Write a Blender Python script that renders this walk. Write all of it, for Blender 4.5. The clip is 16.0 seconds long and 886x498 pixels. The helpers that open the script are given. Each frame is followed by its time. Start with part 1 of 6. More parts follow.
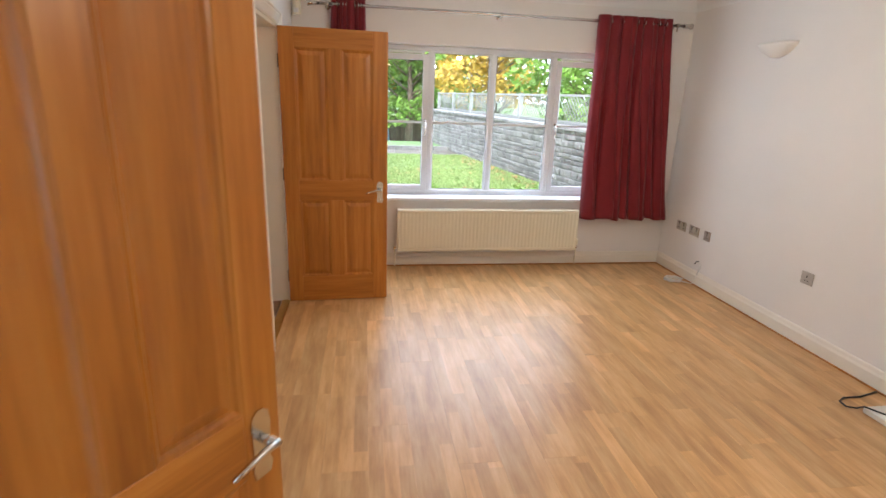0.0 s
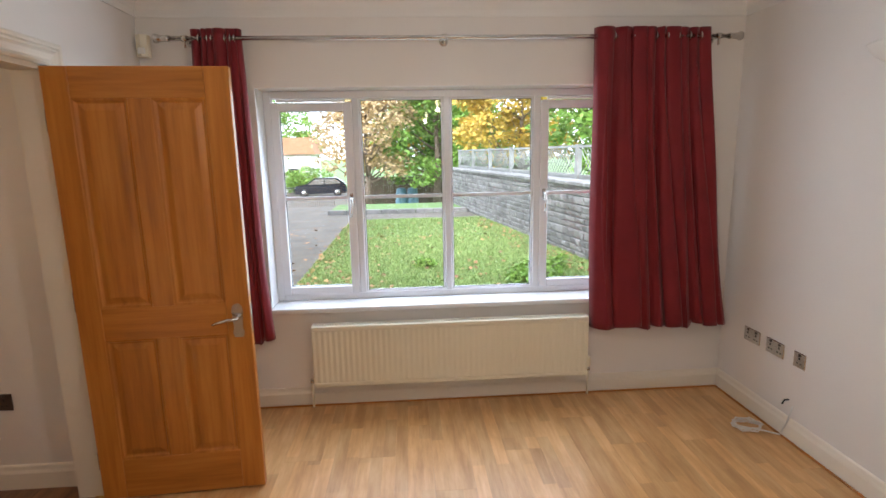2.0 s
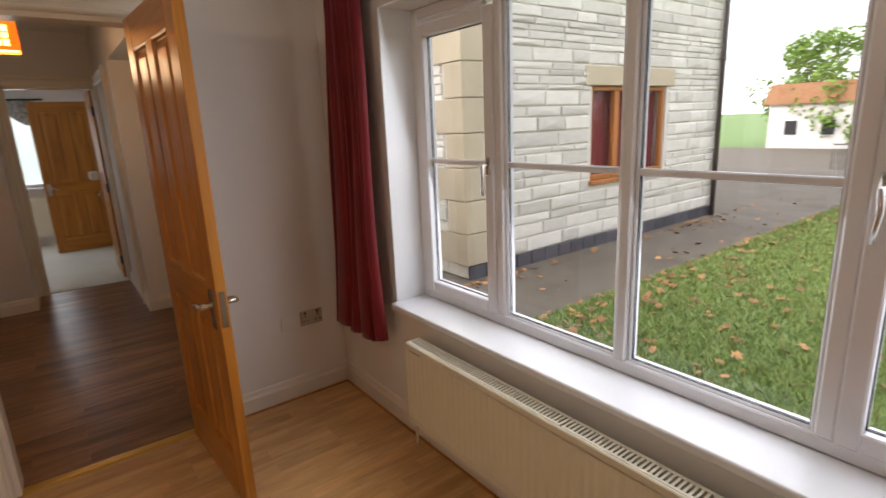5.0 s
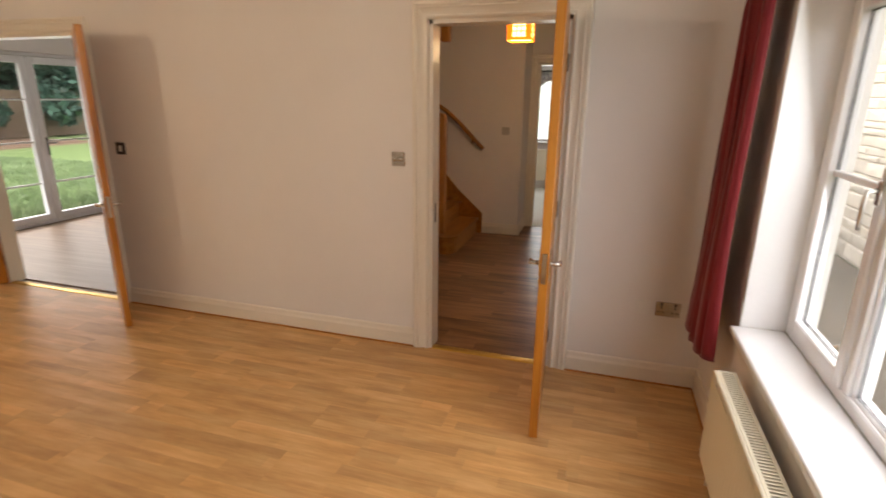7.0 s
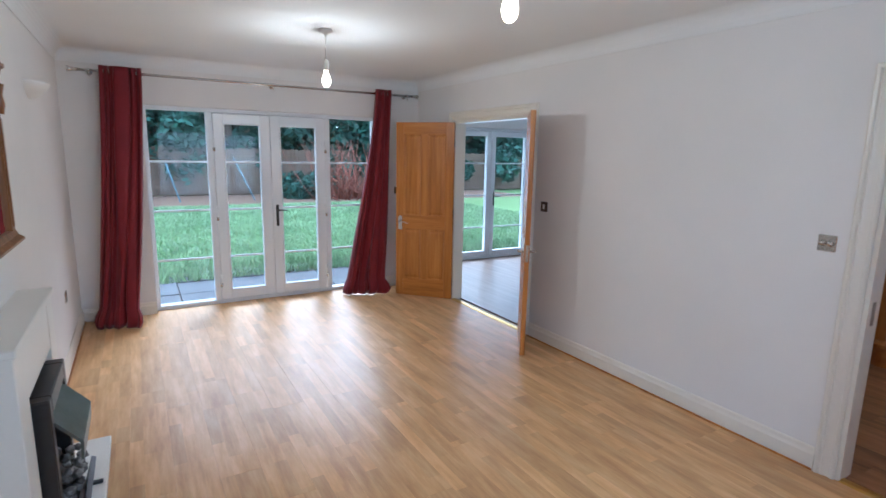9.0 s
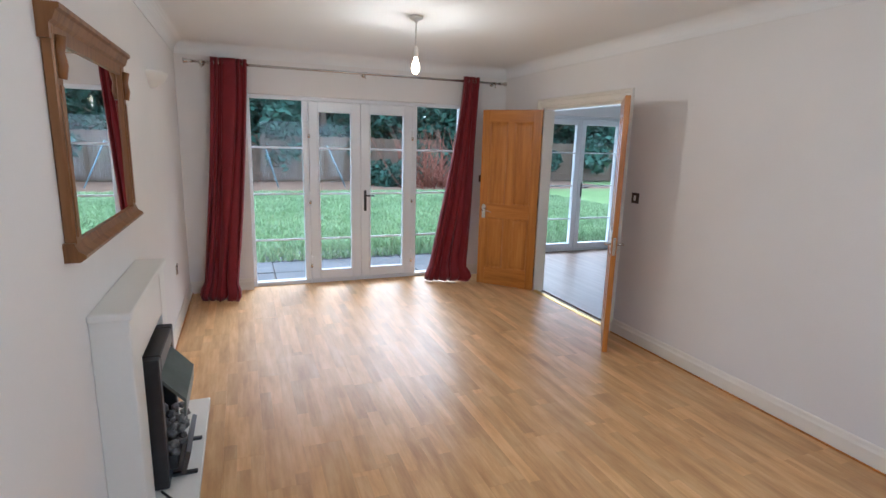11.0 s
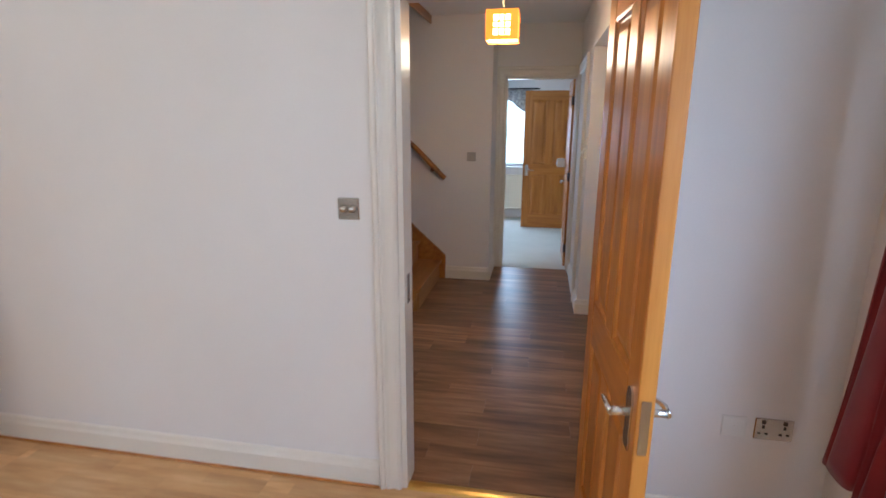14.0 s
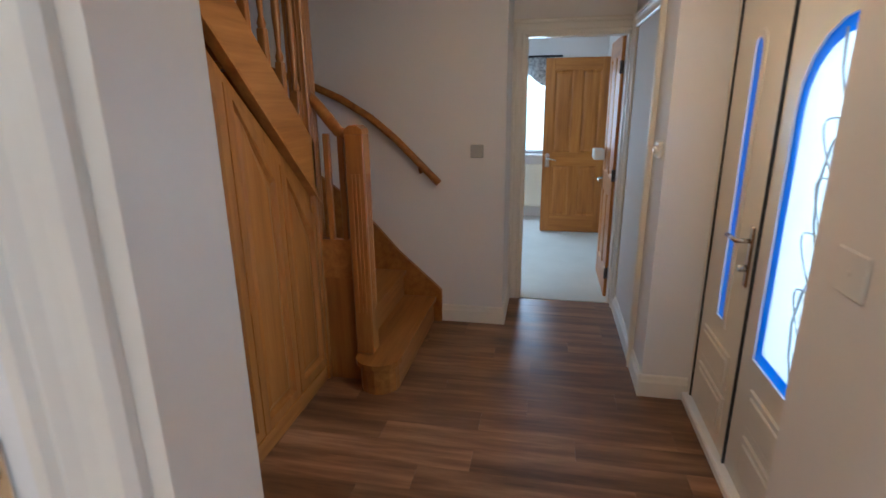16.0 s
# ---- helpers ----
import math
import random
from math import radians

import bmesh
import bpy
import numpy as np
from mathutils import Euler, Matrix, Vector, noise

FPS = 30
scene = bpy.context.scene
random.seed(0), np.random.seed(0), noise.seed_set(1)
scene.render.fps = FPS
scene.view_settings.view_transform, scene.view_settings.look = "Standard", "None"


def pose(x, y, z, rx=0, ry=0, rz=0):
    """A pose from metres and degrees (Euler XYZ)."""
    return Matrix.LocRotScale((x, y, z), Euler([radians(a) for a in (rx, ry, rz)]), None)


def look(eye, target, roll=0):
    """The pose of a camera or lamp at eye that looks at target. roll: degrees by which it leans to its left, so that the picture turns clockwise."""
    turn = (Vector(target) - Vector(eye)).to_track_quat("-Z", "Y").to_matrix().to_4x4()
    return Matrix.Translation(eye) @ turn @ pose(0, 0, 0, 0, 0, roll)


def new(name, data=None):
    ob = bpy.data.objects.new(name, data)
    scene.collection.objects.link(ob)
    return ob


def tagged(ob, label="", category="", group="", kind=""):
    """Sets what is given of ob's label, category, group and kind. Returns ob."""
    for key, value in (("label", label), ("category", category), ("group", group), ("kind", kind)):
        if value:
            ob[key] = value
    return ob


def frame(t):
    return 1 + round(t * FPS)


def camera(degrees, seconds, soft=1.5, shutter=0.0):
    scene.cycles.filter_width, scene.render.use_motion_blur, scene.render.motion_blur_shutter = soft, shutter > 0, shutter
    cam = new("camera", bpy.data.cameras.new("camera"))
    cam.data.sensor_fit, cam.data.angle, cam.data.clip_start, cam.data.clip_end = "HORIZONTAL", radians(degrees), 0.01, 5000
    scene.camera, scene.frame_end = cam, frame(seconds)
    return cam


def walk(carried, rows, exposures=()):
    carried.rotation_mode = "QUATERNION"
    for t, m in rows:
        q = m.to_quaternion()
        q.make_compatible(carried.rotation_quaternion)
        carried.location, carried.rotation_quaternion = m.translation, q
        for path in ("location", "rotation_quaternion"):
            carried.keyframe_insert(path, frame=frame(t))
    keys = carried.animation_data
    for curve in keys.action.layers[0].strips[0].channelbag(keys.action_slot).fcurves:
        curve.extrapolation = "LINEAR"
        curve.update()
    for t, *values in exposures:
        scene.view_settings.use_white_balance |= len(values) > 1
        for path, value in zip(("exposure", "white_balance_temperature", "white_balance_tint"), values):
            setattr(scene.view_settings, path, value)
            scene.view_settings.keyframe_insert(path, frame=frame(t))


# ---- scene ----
cam = camera(81.2, 16.0, shutter=0.25)
EXPOSURES = [(0, 0.9, 5650, 8), (1.0, 0.68, 5200, 8), (2, 0.58, 5700, 9), (3, 0.38, 6300, 12), (5.5, -0.3, 7000, 16), (6.5, 0.1, 8300, 24), (7.2, 0.44, 6700, 10), (8, 0.58, 4600, 4), (10, 0.52, 4550, 4), (12.4, 0.53, 5500, 8), (13.3, 0.62, 5300, 6), (14, 0.85, 4850, 6), (14.5, 0.88, 5000, 5), (15, 0.86, 4750, 4), (16, 0.78, 4800, 3)]
SKY_STRENGTH = 0.15
BULB_W, HALL_W, WIN_W, DINING_W, FAR_W, PORCH_W = 10.5, 7, 15, 17, 13, 24
PATH = [
    (0, (0.591, -4.739, 1.573), (0.888, -2.844, 1.007), 2.2),
    (0.5, (0.737, -4.317, 1.567), (1.109, -2.435, 1.002), 1.1),
    (1, (0.965, -3.962, 1.561), (1.339, -2.066, 1.046), 0.2),
    (1.5, (1.258, -3.591, 1.598), (1.511, -1.656, 1.158), -0.8),
    (2, (1.507, -3.204, 1.605), (1.634, -1.241, 1.241), -1.1),
    (2.5, (1.816, -2.881, 1.615), (1.811, -0.913, 1.259), -1.7),
    (3, (2.097, -2.559, 1.65), (1.905, -0.61, 1.244), -2.8),
    (5.5, (2.731, -0.951, 1.49), (0.948, -0.201, 0.979), -1.3),
    (6, (2.708, -0.713, 1.527), (0.814, -0.402, 0.965), -0.2),
    (6.5, (2.776, -0.633, 1.55), (0.867, -0.778, 0.973), 0.3),
    (7, (2.938, -0.611, 1.579), (1.103, -1.179, 1.021), 0.6),
    (7.5, (3.057, -0.607, 1.66), (1.399, -1.605, 1.157), -0.0),
    (8, (3.048, -0.57, 1.659), (1.679, -1.968, 1.247), -0.2),
    (8.5, (3.047, -0.561, 1.642), (1.883, -2.145, 1.271), 0.4),
    (9, (3.042, -0.551, 1.634), (2.04, -2.245, 1.277), 1.1),
    (9.5, (3.044, -0.549, 1.632), (2.198, -2.328, 1.286), 1.5),
    (10, (3.041, -0.549, 1.648), (2.334, -2.389, 1.304), 1.4),
    (12.5, (2.868, -0.761, 1.536), (2.001, -2.468, 0.958), 0.6),
    (13, (2.598, -0.953, 1.534), (1.18, -2.25, 0.982), 1.7),
    (13.5, (2.257, -1.031, 1.532), (0.455, -1.717, 1.001), 2.1),
    (14, (1.882, -1.087, 1.555), (-0.028, -1.442, 1.076), 0.2),
    (14.5, (1.487, -1.207, 1.553), (-0.458, -1.366, 1.116), -0.5),
    (15, (1.131, -1.222, 1.546), (-0.817, -1.326, 1.106), -0.9),
    (15.5, (0.695, -1.211, 1.565), (-1.228, -1.441, 1.065), -1.3),
    (16, (0.32, -1.286, 1.562), (-1.563, -1.666, 1.005), -0.7),
]
walk(cam, [(t, look(eye, target, roll)) for t, eye, target, roll in PATH], EXPOSURES)

# ---- world and lights ----
world = bpy.data.worlds.new("sky")
scene.world = world
world.use_nodes = True
wn = world.node_tree
bg = wn.nodes["Background"]
sky = wn.nodes.new("ShaderNodeTexSky")
sky.sky_type = "NISHITA"
sky.sun_disc = False
sky.sun_elevation = radians(38)
sky.sun_rotation = radians(200)
sky.air_density, sky.dust_density, sky.ozone_density = 1.0, 4.0, 1.0
soften = wn.nodes.new("ShaderNodeMixRGB")
soften.inputs[0].default_value = 0.6
soften.inputs[2].default_value = (27.0, 28.0, 30.0, 1)
wn.links.new(sky.outputs[0], soften.inputs[1])
wn.links.new(soften.outputs[0], bg.inputs[0])
bg.inputs[1].default_value = SKY_STRENGTH

sun = new("sun", bpy.data.lights.new("sun", "SUN"))
sun.data.energy, sun.data.angle, sun.data.color = 2.2, radians(25), (1, 0.95, 0.88)
sun.rotation_euler = (radians(52), 0, radians(-20))


def lamp(name, x, y, z, watts, color, radius=0.04):
    ob = new(name, bpy.data.lights.new(name, "POINT"))
    ob.data.energy, ob.data.color, ob.data.shadow_soft_size = watts, color, radius
    ob.location = (x, y, z)
    return ob


def window_light(name, m, sx, sy, watts, color=(0.86, 0.93, 1.0)):
    ob = new(name, bpy.data.lights.new(name, "AREA"))
    ob.data.shape, ob.data.size, ob.data.size_y = "RECTANGLE", sx, sy
    ob.data.energy, ob.data.color = watts, color
    ob.matrix_world = m
    return ob


# area lamps added at the openings as fill, standing in for skylight
window_light("window_daylight", look((1.78, 0.155, 1.35), (1.78, -1, 1.1)), 2.2, 1.3, WIN_W)
window_light("dining_daylight", look((-1.8, -7.28, 1.05), (-1.8, -6, 0.95)), 2.9, 1.9, DINING_W)
window_light("far_room_daylight", look((-6.77, -2.2, 1.4), (-5, -2.2, 1.2)), 1.7, 1.0, FAR_W)
window_light("porch_daylight", look((-1.5, 0.7, 1.4), (-1.5, -1, 1.0)), 1.6, 2.0, PORCH_W)


# ---- materials ----
def material(name):
    m = bpy.data.materials.new(name)
    m.use_nodes = True
    return m, m.node_tree, m.node_tree.nodes["Principled BSDF"]


def ramp_of(nt, stops):
    r = nt.nodes.new("ShaderNodeValToRGB")
    while len(r.color_ramp.elements) < len(stops):
        r.color_ramp.elements.new(0.5)
    for e, (p, c) in zip(r.color_ramp.elements, stops):
        e.position, e.color = p, (*c, 1)
    return r


def coords(nt, scale, shift=False):
    tc = nt.nodes.new("ShaderNodeTexCoord")
    mp = nt.nodes.new("ShaderNodeMapping")
    mp.inputs["Scale"].default_value = scale
    if shift:
        info = nt.nodes.new("ShaderNodeObjectInfo")
        mul = nt.nodes.new("ShaderNodeVectorMath")
        mul.operation = "MULTIPLY_ADD"
        comb = nt.nodes.new("ShaderNodeCombineXYZ")
        for k in range(3):
            nt.links.new(info.outputs["Random"], comb.inputs[k])
        mul.inputs[1].default_value = (37, 53, 71)
        nt.links.new(comb.outputs[0], mul.inputs[0])
        nt.links.new(tc.outputs["Object"], mul.inputs[2])
        nt.links.new(mul.outputs[0], mp.inputs[0])
    else:
        nt.links.new(tc.outputs["Object"], mp.inputs[0])
    return mp


def noise_of(nt, vec, scale, detail=4, rough=0.55):
    n = nt.nodes.new("ShaderNodeTexNoise")
    n.inputs["Scale"].default_value, n.inputs["Detail"].default_value = scale, detail
    n.inputs["Roughness"].default_value = rough
    nt.links.new(vec.outputs[0], n.inputs["Vector"])
    return n


def bump_to(nt, bs, height, strength, dist=0.002):
    b = nt.nodes.new("ShaderNodeBump")
    b.inputs["Strength"].default_value, b.inputs["Distance"].default_value = strength, dist
    nt.links.new(height, b.inputs["Height"])
    nt.links.new(b.outputs[0], bs.inputs["Normal"])


def mottled(name, c1, c2, scale=3.0, rough=0.5, metal=0.0, bump=0.15, fine=60.0, dist=0.002, spec=0.5, island=False):
    """Paint, stone, cloth: two scales of variation and a fine relief."""
    m, nt, bs = material(name)
    v = coords(nt, (1, 1, 1), True)
    a, b = noise_of(nt, v, scale), noise_of(nt, v, fine, 3)
    mix = nt.nodes.new("ShaderNodeMath")
    mix.operation = "MULTIPLY_ADD"
    mix.inputs[1].default_value = 0.35
    nt.links.new(b.outputs[0], mix.inputs[0])
    nt.links.new(a.outputs[0], mix.inputs[2])
    r = ramp_of(nt, [(0.35, c1), (0.95, c2)])
    nt.links.new(mix.outputs[0], r.inputs[0])
    col = r.outputs[0]
    if island:
        hsv = nt.nodes.new("ShaderNodeHueSaturation")
        g = nt.nodes.new("ShaderNodeNewGeometry")
        info = nt.nodes.new("ShaderNodeObjectInfo")
        add = nt.nodes.new("ShaderNodeMath")
        add.operation = "ADD"
        nt.links.new(g.outputs["Random Per Island"], add.inputs[0])
        nt.links.new(info.outputs["Random"], add.inputs[1])
        fr = nt.nodes.new("ShaderNodeMath")
        fr.operation = "FRACT"
        nt.links.new(add.outputs[0], fr.inputs[0])
        mr = nt.nodes.new("ShaderNodeMapRange")
        mr.inputs[3].default_value, mr.inputs[4].default_value = 1 - island, 1 + island
        nt.links.new(fr.outputs[0], mr.inputs[0])
        nt.links.new(mr.outputs[0], hsv.inputs["Value"])
        nt.links.new(col, hsv.inputs["Color"])
        col = hsv.outputs[0]
    nt.links.new(col, bs.inputs["Base Color"])
    bs.inputs["Roughness"].default_value, bs.inputs["Metallic"].default_value = rough, metal
    bs.inputs["Specular IOR Level"].default_value = spec
    if bump:
        bump_to(nt, bs, b.outputs[0], bump, dist)
    return m


def wood(name, dark, mid, light, along, rough=0.35, vary=0.12, bump=0.12, across=22.0, length=1.3):
    """Grain that runs along one axis, with a tone of its own for each piece."""
    m, nt, bs = material(name)
    sc = [across] * 3
    sc["xyz".index(along)] = length
    v = coords(nt, tuple(sc), True)
    a = noise_of(nt, v, 1.0, 6, 0.62)
    v2 = coords(nt, tuple(s * (4 if s == across else 1.5) for s in sc), True)
    b = noise_of(nt, v2, 1.0, 3)
    mix = nt.nodes.new("ShaderNodeMath")
    mix.operation = "MULTIPLY_ADD"
    mix.inputs[1].default_value = 0.3
    nt.links.new(b.outputs[0], mix.inputs[0])
    nt.links.new(a.outputs[0], mix.inputs[2])
    r = ramp_of(nt, [(0.42, dark), (0.64, mid), (0.88, light)])
    nt.links.new(mix.outputs[0], r.inputs[0])
    hsv = nt.nodes.new("ShaderNodeHueSaturation")
    info = nt.nodes.new("ShaderNodeObjectInfo")
    mr = nt.nodes.new("ShaderNodeMapRange")
    mr.inputs[3].default_value, mr.inputs[4].default_value = 1 - vary, 1 + vary
    nt.links.new(info.outputs["Random"], mr.inputs[0])
    nt.links.new(mr.outputs[0], hsv.inputs["Value"])
    nt.links.new(r.outputs[0], hsv.inputs["Color"])
    nt.links.new(hsv.outputs[0], bs.inputs["Base Color"])
    bs.inputs["Roughness"].default_value = rough
    bump_to(nt, bs, mix.outputs[0], bump, 0.001)
    return m


def glass_of(name, tint=(1, 1, 1), rough=0.0):
    """Thin pane: clear, with a faint mirror."""
    m, nt, bs = material(name)
    tr, gl, mx = nt.nodes.new("ShaderNodeBsdfTransparent"), nt.nodes.new("ShaderNodeBsdfGlossy"), nt.nodes.new("ShaderNodeMixShader")
    lw = nt.nodes.new("ShaderNodeLayerWeight")
    lw.inputs[0].default_value = 0.5
    pw = nt.nodes.new("ShaderNodeMath")
    pw.operation = "POWER"
    pw.inputs[1].default_value = 5.0
    fr = nt.nodes.new("ShaderNodeMath")
    fr.operation = "MULTIPLY_ADD"
    fr.inputs[1].default_value, fr.inputs[2].default_value = 0.5, 0.025
    nt.links.new(lw.outputs["Facing"], pw.inputs[0])
    nt.links.new(pw.outputs[0], fr.inputs[0])
    tr.inputs[0].default_value = (*tint, 1)
    gl.inputs["Roughness"].default_value = rough
    nt.links.new(fr.outputs[0], mx.inputs[0])
    nt.links.new(tr.outputs[0], mx.inputs[1])
    nt.links.new(gl.outputs[0], mx.inputs[2])
    nt.links.new(mx.outputs[0], nt.nodes["Material Output"].inputs[0])
    return m


def glow(name, color, strength):
    m, nt, bs = material(name)
    bs.inputs["Base Color"].default_value = (*color, 1)
    bs.inputs["Emission Color"].default_value = (*color, 1)
    bs.inputs["Emission Strength"].default_value = strength
    return m


PAINT = mottled("wall_paint", (0.76, 0.73, 0.70), (0.82, 0.79, 0.76), 1.2, 0.75, bump=0.12, fine=140, dist=0.001)
CEIL = mottled("ceiling_paint", (0.8, 0.79, 0.77), (0.84, 0.83, 0.81), 1.0, 0.85, bump=0.08, fine=120, dist=0.001)
TRIM = mottled("trim_gloss_paint", (0.76, 0.71, 0.62), (0.82, 0.77, 0.68), 2.0, 0.3, bump=0.04, fine=50)
UPVC = mottled("white_upvc", (0.78, 0.79, 0.82), (0.84, 0.85, 0.87), 2.0, 0.28, bump=0.02)
SILLW = mottled("sill_gloss", (0.8, 0.81, 0.83), (0.86, 0.87, 0.88), 2.0, 0.25, bump=0.03)
RADM = mottled("radiator_enamel", (0.78, 0.73, 0.58), (0.82, 0.77, 0.62), 2.0, 0.35, bump=0.02)
OAK = wood("oak_door", (0.3, 0.102, 0.013), (0.45, 0.168, 0.022), (0.55, 0.235, 0.042), "z", 0.3, 0.05, across=16)
OAKH = wood("oak_rail", (0.3, 0.102, 0.013), (0.45, 0.168, 0.022), (0.55, 0.235, 0.042), "x", 0.3, 0.05, across=16)
STAIR = wood("stair_oak", (0.22, 0.08, 0.013), (0.33, 0.132, 0.024), (0.43, 0.19, 0.042), "x", 0.33, 0.06, across=18)
STAIRV = wood("stair_oak_upright", (0.22, 0.08, 0.013), (0.31, 0.122, 0.022), (0.38, 0.165, 0.036), "z", 0.33, 0.06, across=18)
FLOORM = wood("laminate", (0.47, 0.25, 0.09), (0.61, 0.35, 0.14), (0.73, 0.47, 0.22), "y", 0.38, 0.03, 0.02, across=15, length=2.4)
HALLM = wood("dark_vinyl_plank", (0.07, 0.03, 0.013), (0.19, 0.09, 0.04), (0.38, 0.205, 0.1), "y", 0.33, 0.2, 0.1, across=9, length=1.1)


def printed_strips(m, length, width, vary):
    """Blocks of their own tone within each board, in staggered strips along y."""
    nt = m.node_tree
    bs = nt.nodes["Principled BSDF"]
    old = bs.inputs["Base Color"].links[0].from_socket
    tc, info = nt.nodes.new("ShaderNodeTexCoord"), nt.nodes.new("ShaderNodeObjectInfo")
    sep, comb, sh = nt.nodes.new("ShaderNodeSeparateXYZ"), nt.nodes.new("ShaderNodeCombineXYZ"), nt.nodes.new("ShaderNodeMath")
    nt.links.new(tc.outputs["Object"], sep.inputs[0])
    sh.operation = "MULTIPLY_ADD"
    sh.inputs[1].default_value = 9.0
    nt.links.new(info.outputs["Random"], sh.inputs[0])
    nt.links.new(sep.outputs[1], sh.inputs[2])
    nt.links.new(sh.outputs[0], comb.inputs[0])
    off = nt.nodes.new("ShaderNodeMath")
    off.inputs[1].default_value = width * 1.5
    nt.links.new(sep.outputs[0], off.inputs[0])
    nt.links.new(off.outputs[0], comb.inputs[1])
    br = nt.nodes.new("ShaderNodeTexBrick")
    br.inputs["Scale"].default_value = 1.0
    br.inputs["Brick Width"].default_value, br.inputs["Row Height"].default_value = length, width
    br.inputs["Mortar Size"].default_value = 0.0
    br.offset = 0.37
    br.inputs["Color1"].default_value = (1 - vary, 1 - vary, 1 - vary, 1)
    br.inputs["Color2"].default_value = (1 + vary, 1 + vary * 0.95, 1 + vary * 0.85, 1)
    nt.links.new(comb.outputs[0], br.inputs["Vector"])
    mul = nt.nodes.new("ShaderNodeMixRGB")
    mul.blend_type = "MULTIPLY"
    mul.inputs[0].default_value = 1.0
    nt.links.new(old, mul.inputs[1])
    nt.links.new(br.outputs["Color"], mul.inputs[2])
    nt.links.new(mul.outputs[0], bs.inputs["Base Color"])


printed_strips(FLOORM, 0.46, 0.0652, 0.13)
DINEM = wood("dining_vinyl", (0.13, 0.08, 0.055), (0.2, 0.13, 0.09), (0.28, 0.19, 0.135), "y", 0.35, 0.1, 0.05)
GROOVE = mottled("joint", (0.38, 0.2, 0.09), (0.45, 0.25, 0.12), 4, 0.7)
CURT = mottled("red_curtain_cloth", (0.15, 0.006, 0.01), (0.21, 0.01, 0.016), 6, 0.6, bump=0.35, fine=420, dist=0.0015, spec=0.3)
CURT.node_tree.nodes["Principled BSDF"].inputs["Sheen Weight"].default_value = 0.15
CHROME = mottled("brushed_steel", (0.55, 0.53, 0.5), (0.68, 0.66, 0.62), 10, 0.22, 1.0, bump=0.02)
BRASS = mottled("brass_strip", (0.6, 0.38, 0.1), (0.7, 0.46, 0.14), 10, 0.3, 1.0, bump=0.02)
BLACK = mottled("black_plastic", (0.012, 0.012, 0.013), (0.03, 0.03, 0.032), 8, 0.4, bump=0.05)
DARK = mottled("dark_socket", (0.05, 0.035, 0.03), (0.08, 0.06, 0.05), 8, 0.35, bump=0.05)
GREYPL = mottled("satin_grey_plate", (0.42, 0.4, 0.38), (0.52, 0.5, 0.47), 6, 0.35, 0.3, bump=0.03)
PLASTIC = mottled("white_plastic", (0.75, 0.74, 0.7), (0.82, 0.8, 0.76), 4, 0.35, bump=0.02)
PLASTER = mottled("sconce_plaster", (0.8, 0.78, 0.74), (0.85, 0.83, 0.79), 3, 0.7, bump=0.1)
SURR = mottled("surround_paint", (0.76, 0.74, 0.68), (0.82, 0.8, 0.74), 2, 0.4, bump=0.06)
HEARTH = mottled("hearth_marble", (0.74, 0.71, 0.65), (0.84, 0.81, 0.76), 5, 0.25, bump=0.03)
COAL = mottled("coals", (0.02, 0.018, 0.018), (0.3, 0.28, 0.26), 20, 0.8, bump=0.4, island=0.6)
MIRROR = mottled("mirror_silver", (0.92, 0.93, 0.93), (0.94, 0.95, 0.95), 1, 0.01, 1.0, bump=0)
FRAMEW = wood("mirror_pine", (0.13, 0.05, 0.012), (0.22, 0.092, 0.026), (0.3, 0.14, 0.045), "z", 0.4, 0.05, across=20)
GLASS = glass_of("window_glass")
FROST = mottled("frosted_glass", (0.8, 0.88, 0.9), (0.88, 0.94, 0.95), 4, 0.6, bump=0.2)
FROST.node_tree.nodes["Principled BSDF"].inputs["Transmission Weight"].default_value = 0.9
BLUEG = mottled("blue_glass", (0.004, 0.13, 0.62), (0.01, 0.2, 0.78), 4, 0.35, bump=0.1)
BLUEG.node_tree.nodes["Principled BSDF"].inputs["Transmission Weight"].default_value = 0.85
HOOD = mottled("smoked_steel", (0.1, 0.12, 0.115), (0.18, 0.2, 0.19), 6, 0.35, 0.7, bump=0.05)
LEAD = mottled("lead_came", (0.36, 0.4, 0.44), (0.46, 0.5, 0.54), 8, 0.5, 0.3, bump=0.1)
BULB = glow("lit_bulb", (1, 0.72, 0.42), 14)
SHADE = glow("orange_paper_shade", (0.9, 0.24, 0.012), 1.1)
SHADEHOT = glow("lit_cutout", (1, 0.62, 0.2), 6)
STONE = mottled("cream_stone", (0.6, 0.57, 0.5), (0.76, 0.73, 0.66), 5, 0.85, bump=0.6, fine=35, dist=0.01, island=0.13)
QUOIN = mottled("quoin_stone", (0.45, 0.38, 0.26), (0.56, 0.48, 0.35), 4, 0.85, bump=0.3, fine=60, dist=0.004, island=0.06)
MORTAR = mottled("mortar", (0.62, 0.58, 0.51), (0.72, 0.68, 0.61), 8, 0.95, bump=0.3)
PLINTH = mottled("engineering_brick", (0.05, 0.05, 0.06), (0.1, 0.1, 0.115), 6, 0.7, bump=0.3, island=0.2)
GREYST = mottled("grey_wall_stone", (0.14, 0.135, 0.125), (0.28, 0.265, 0.245), 6, 0.9, bump=0.6, fine=30, dist=0.01, island=0.25)
GRASS = mottled("lawn", (0.1, 0.19, 0.05), (0.21, 0.3, 0.1), 3, 0.9, bump=0.9, fine=55, dist=0.03)
# bluish, muted green: haze from the window glass put into the colour
BLADEB = mottled("muted_grass_blade", (0.13, 0.22, 0.09), (0.3, 0.4, 0.2), 0.8, 0.6, bump=0, island=0.35)
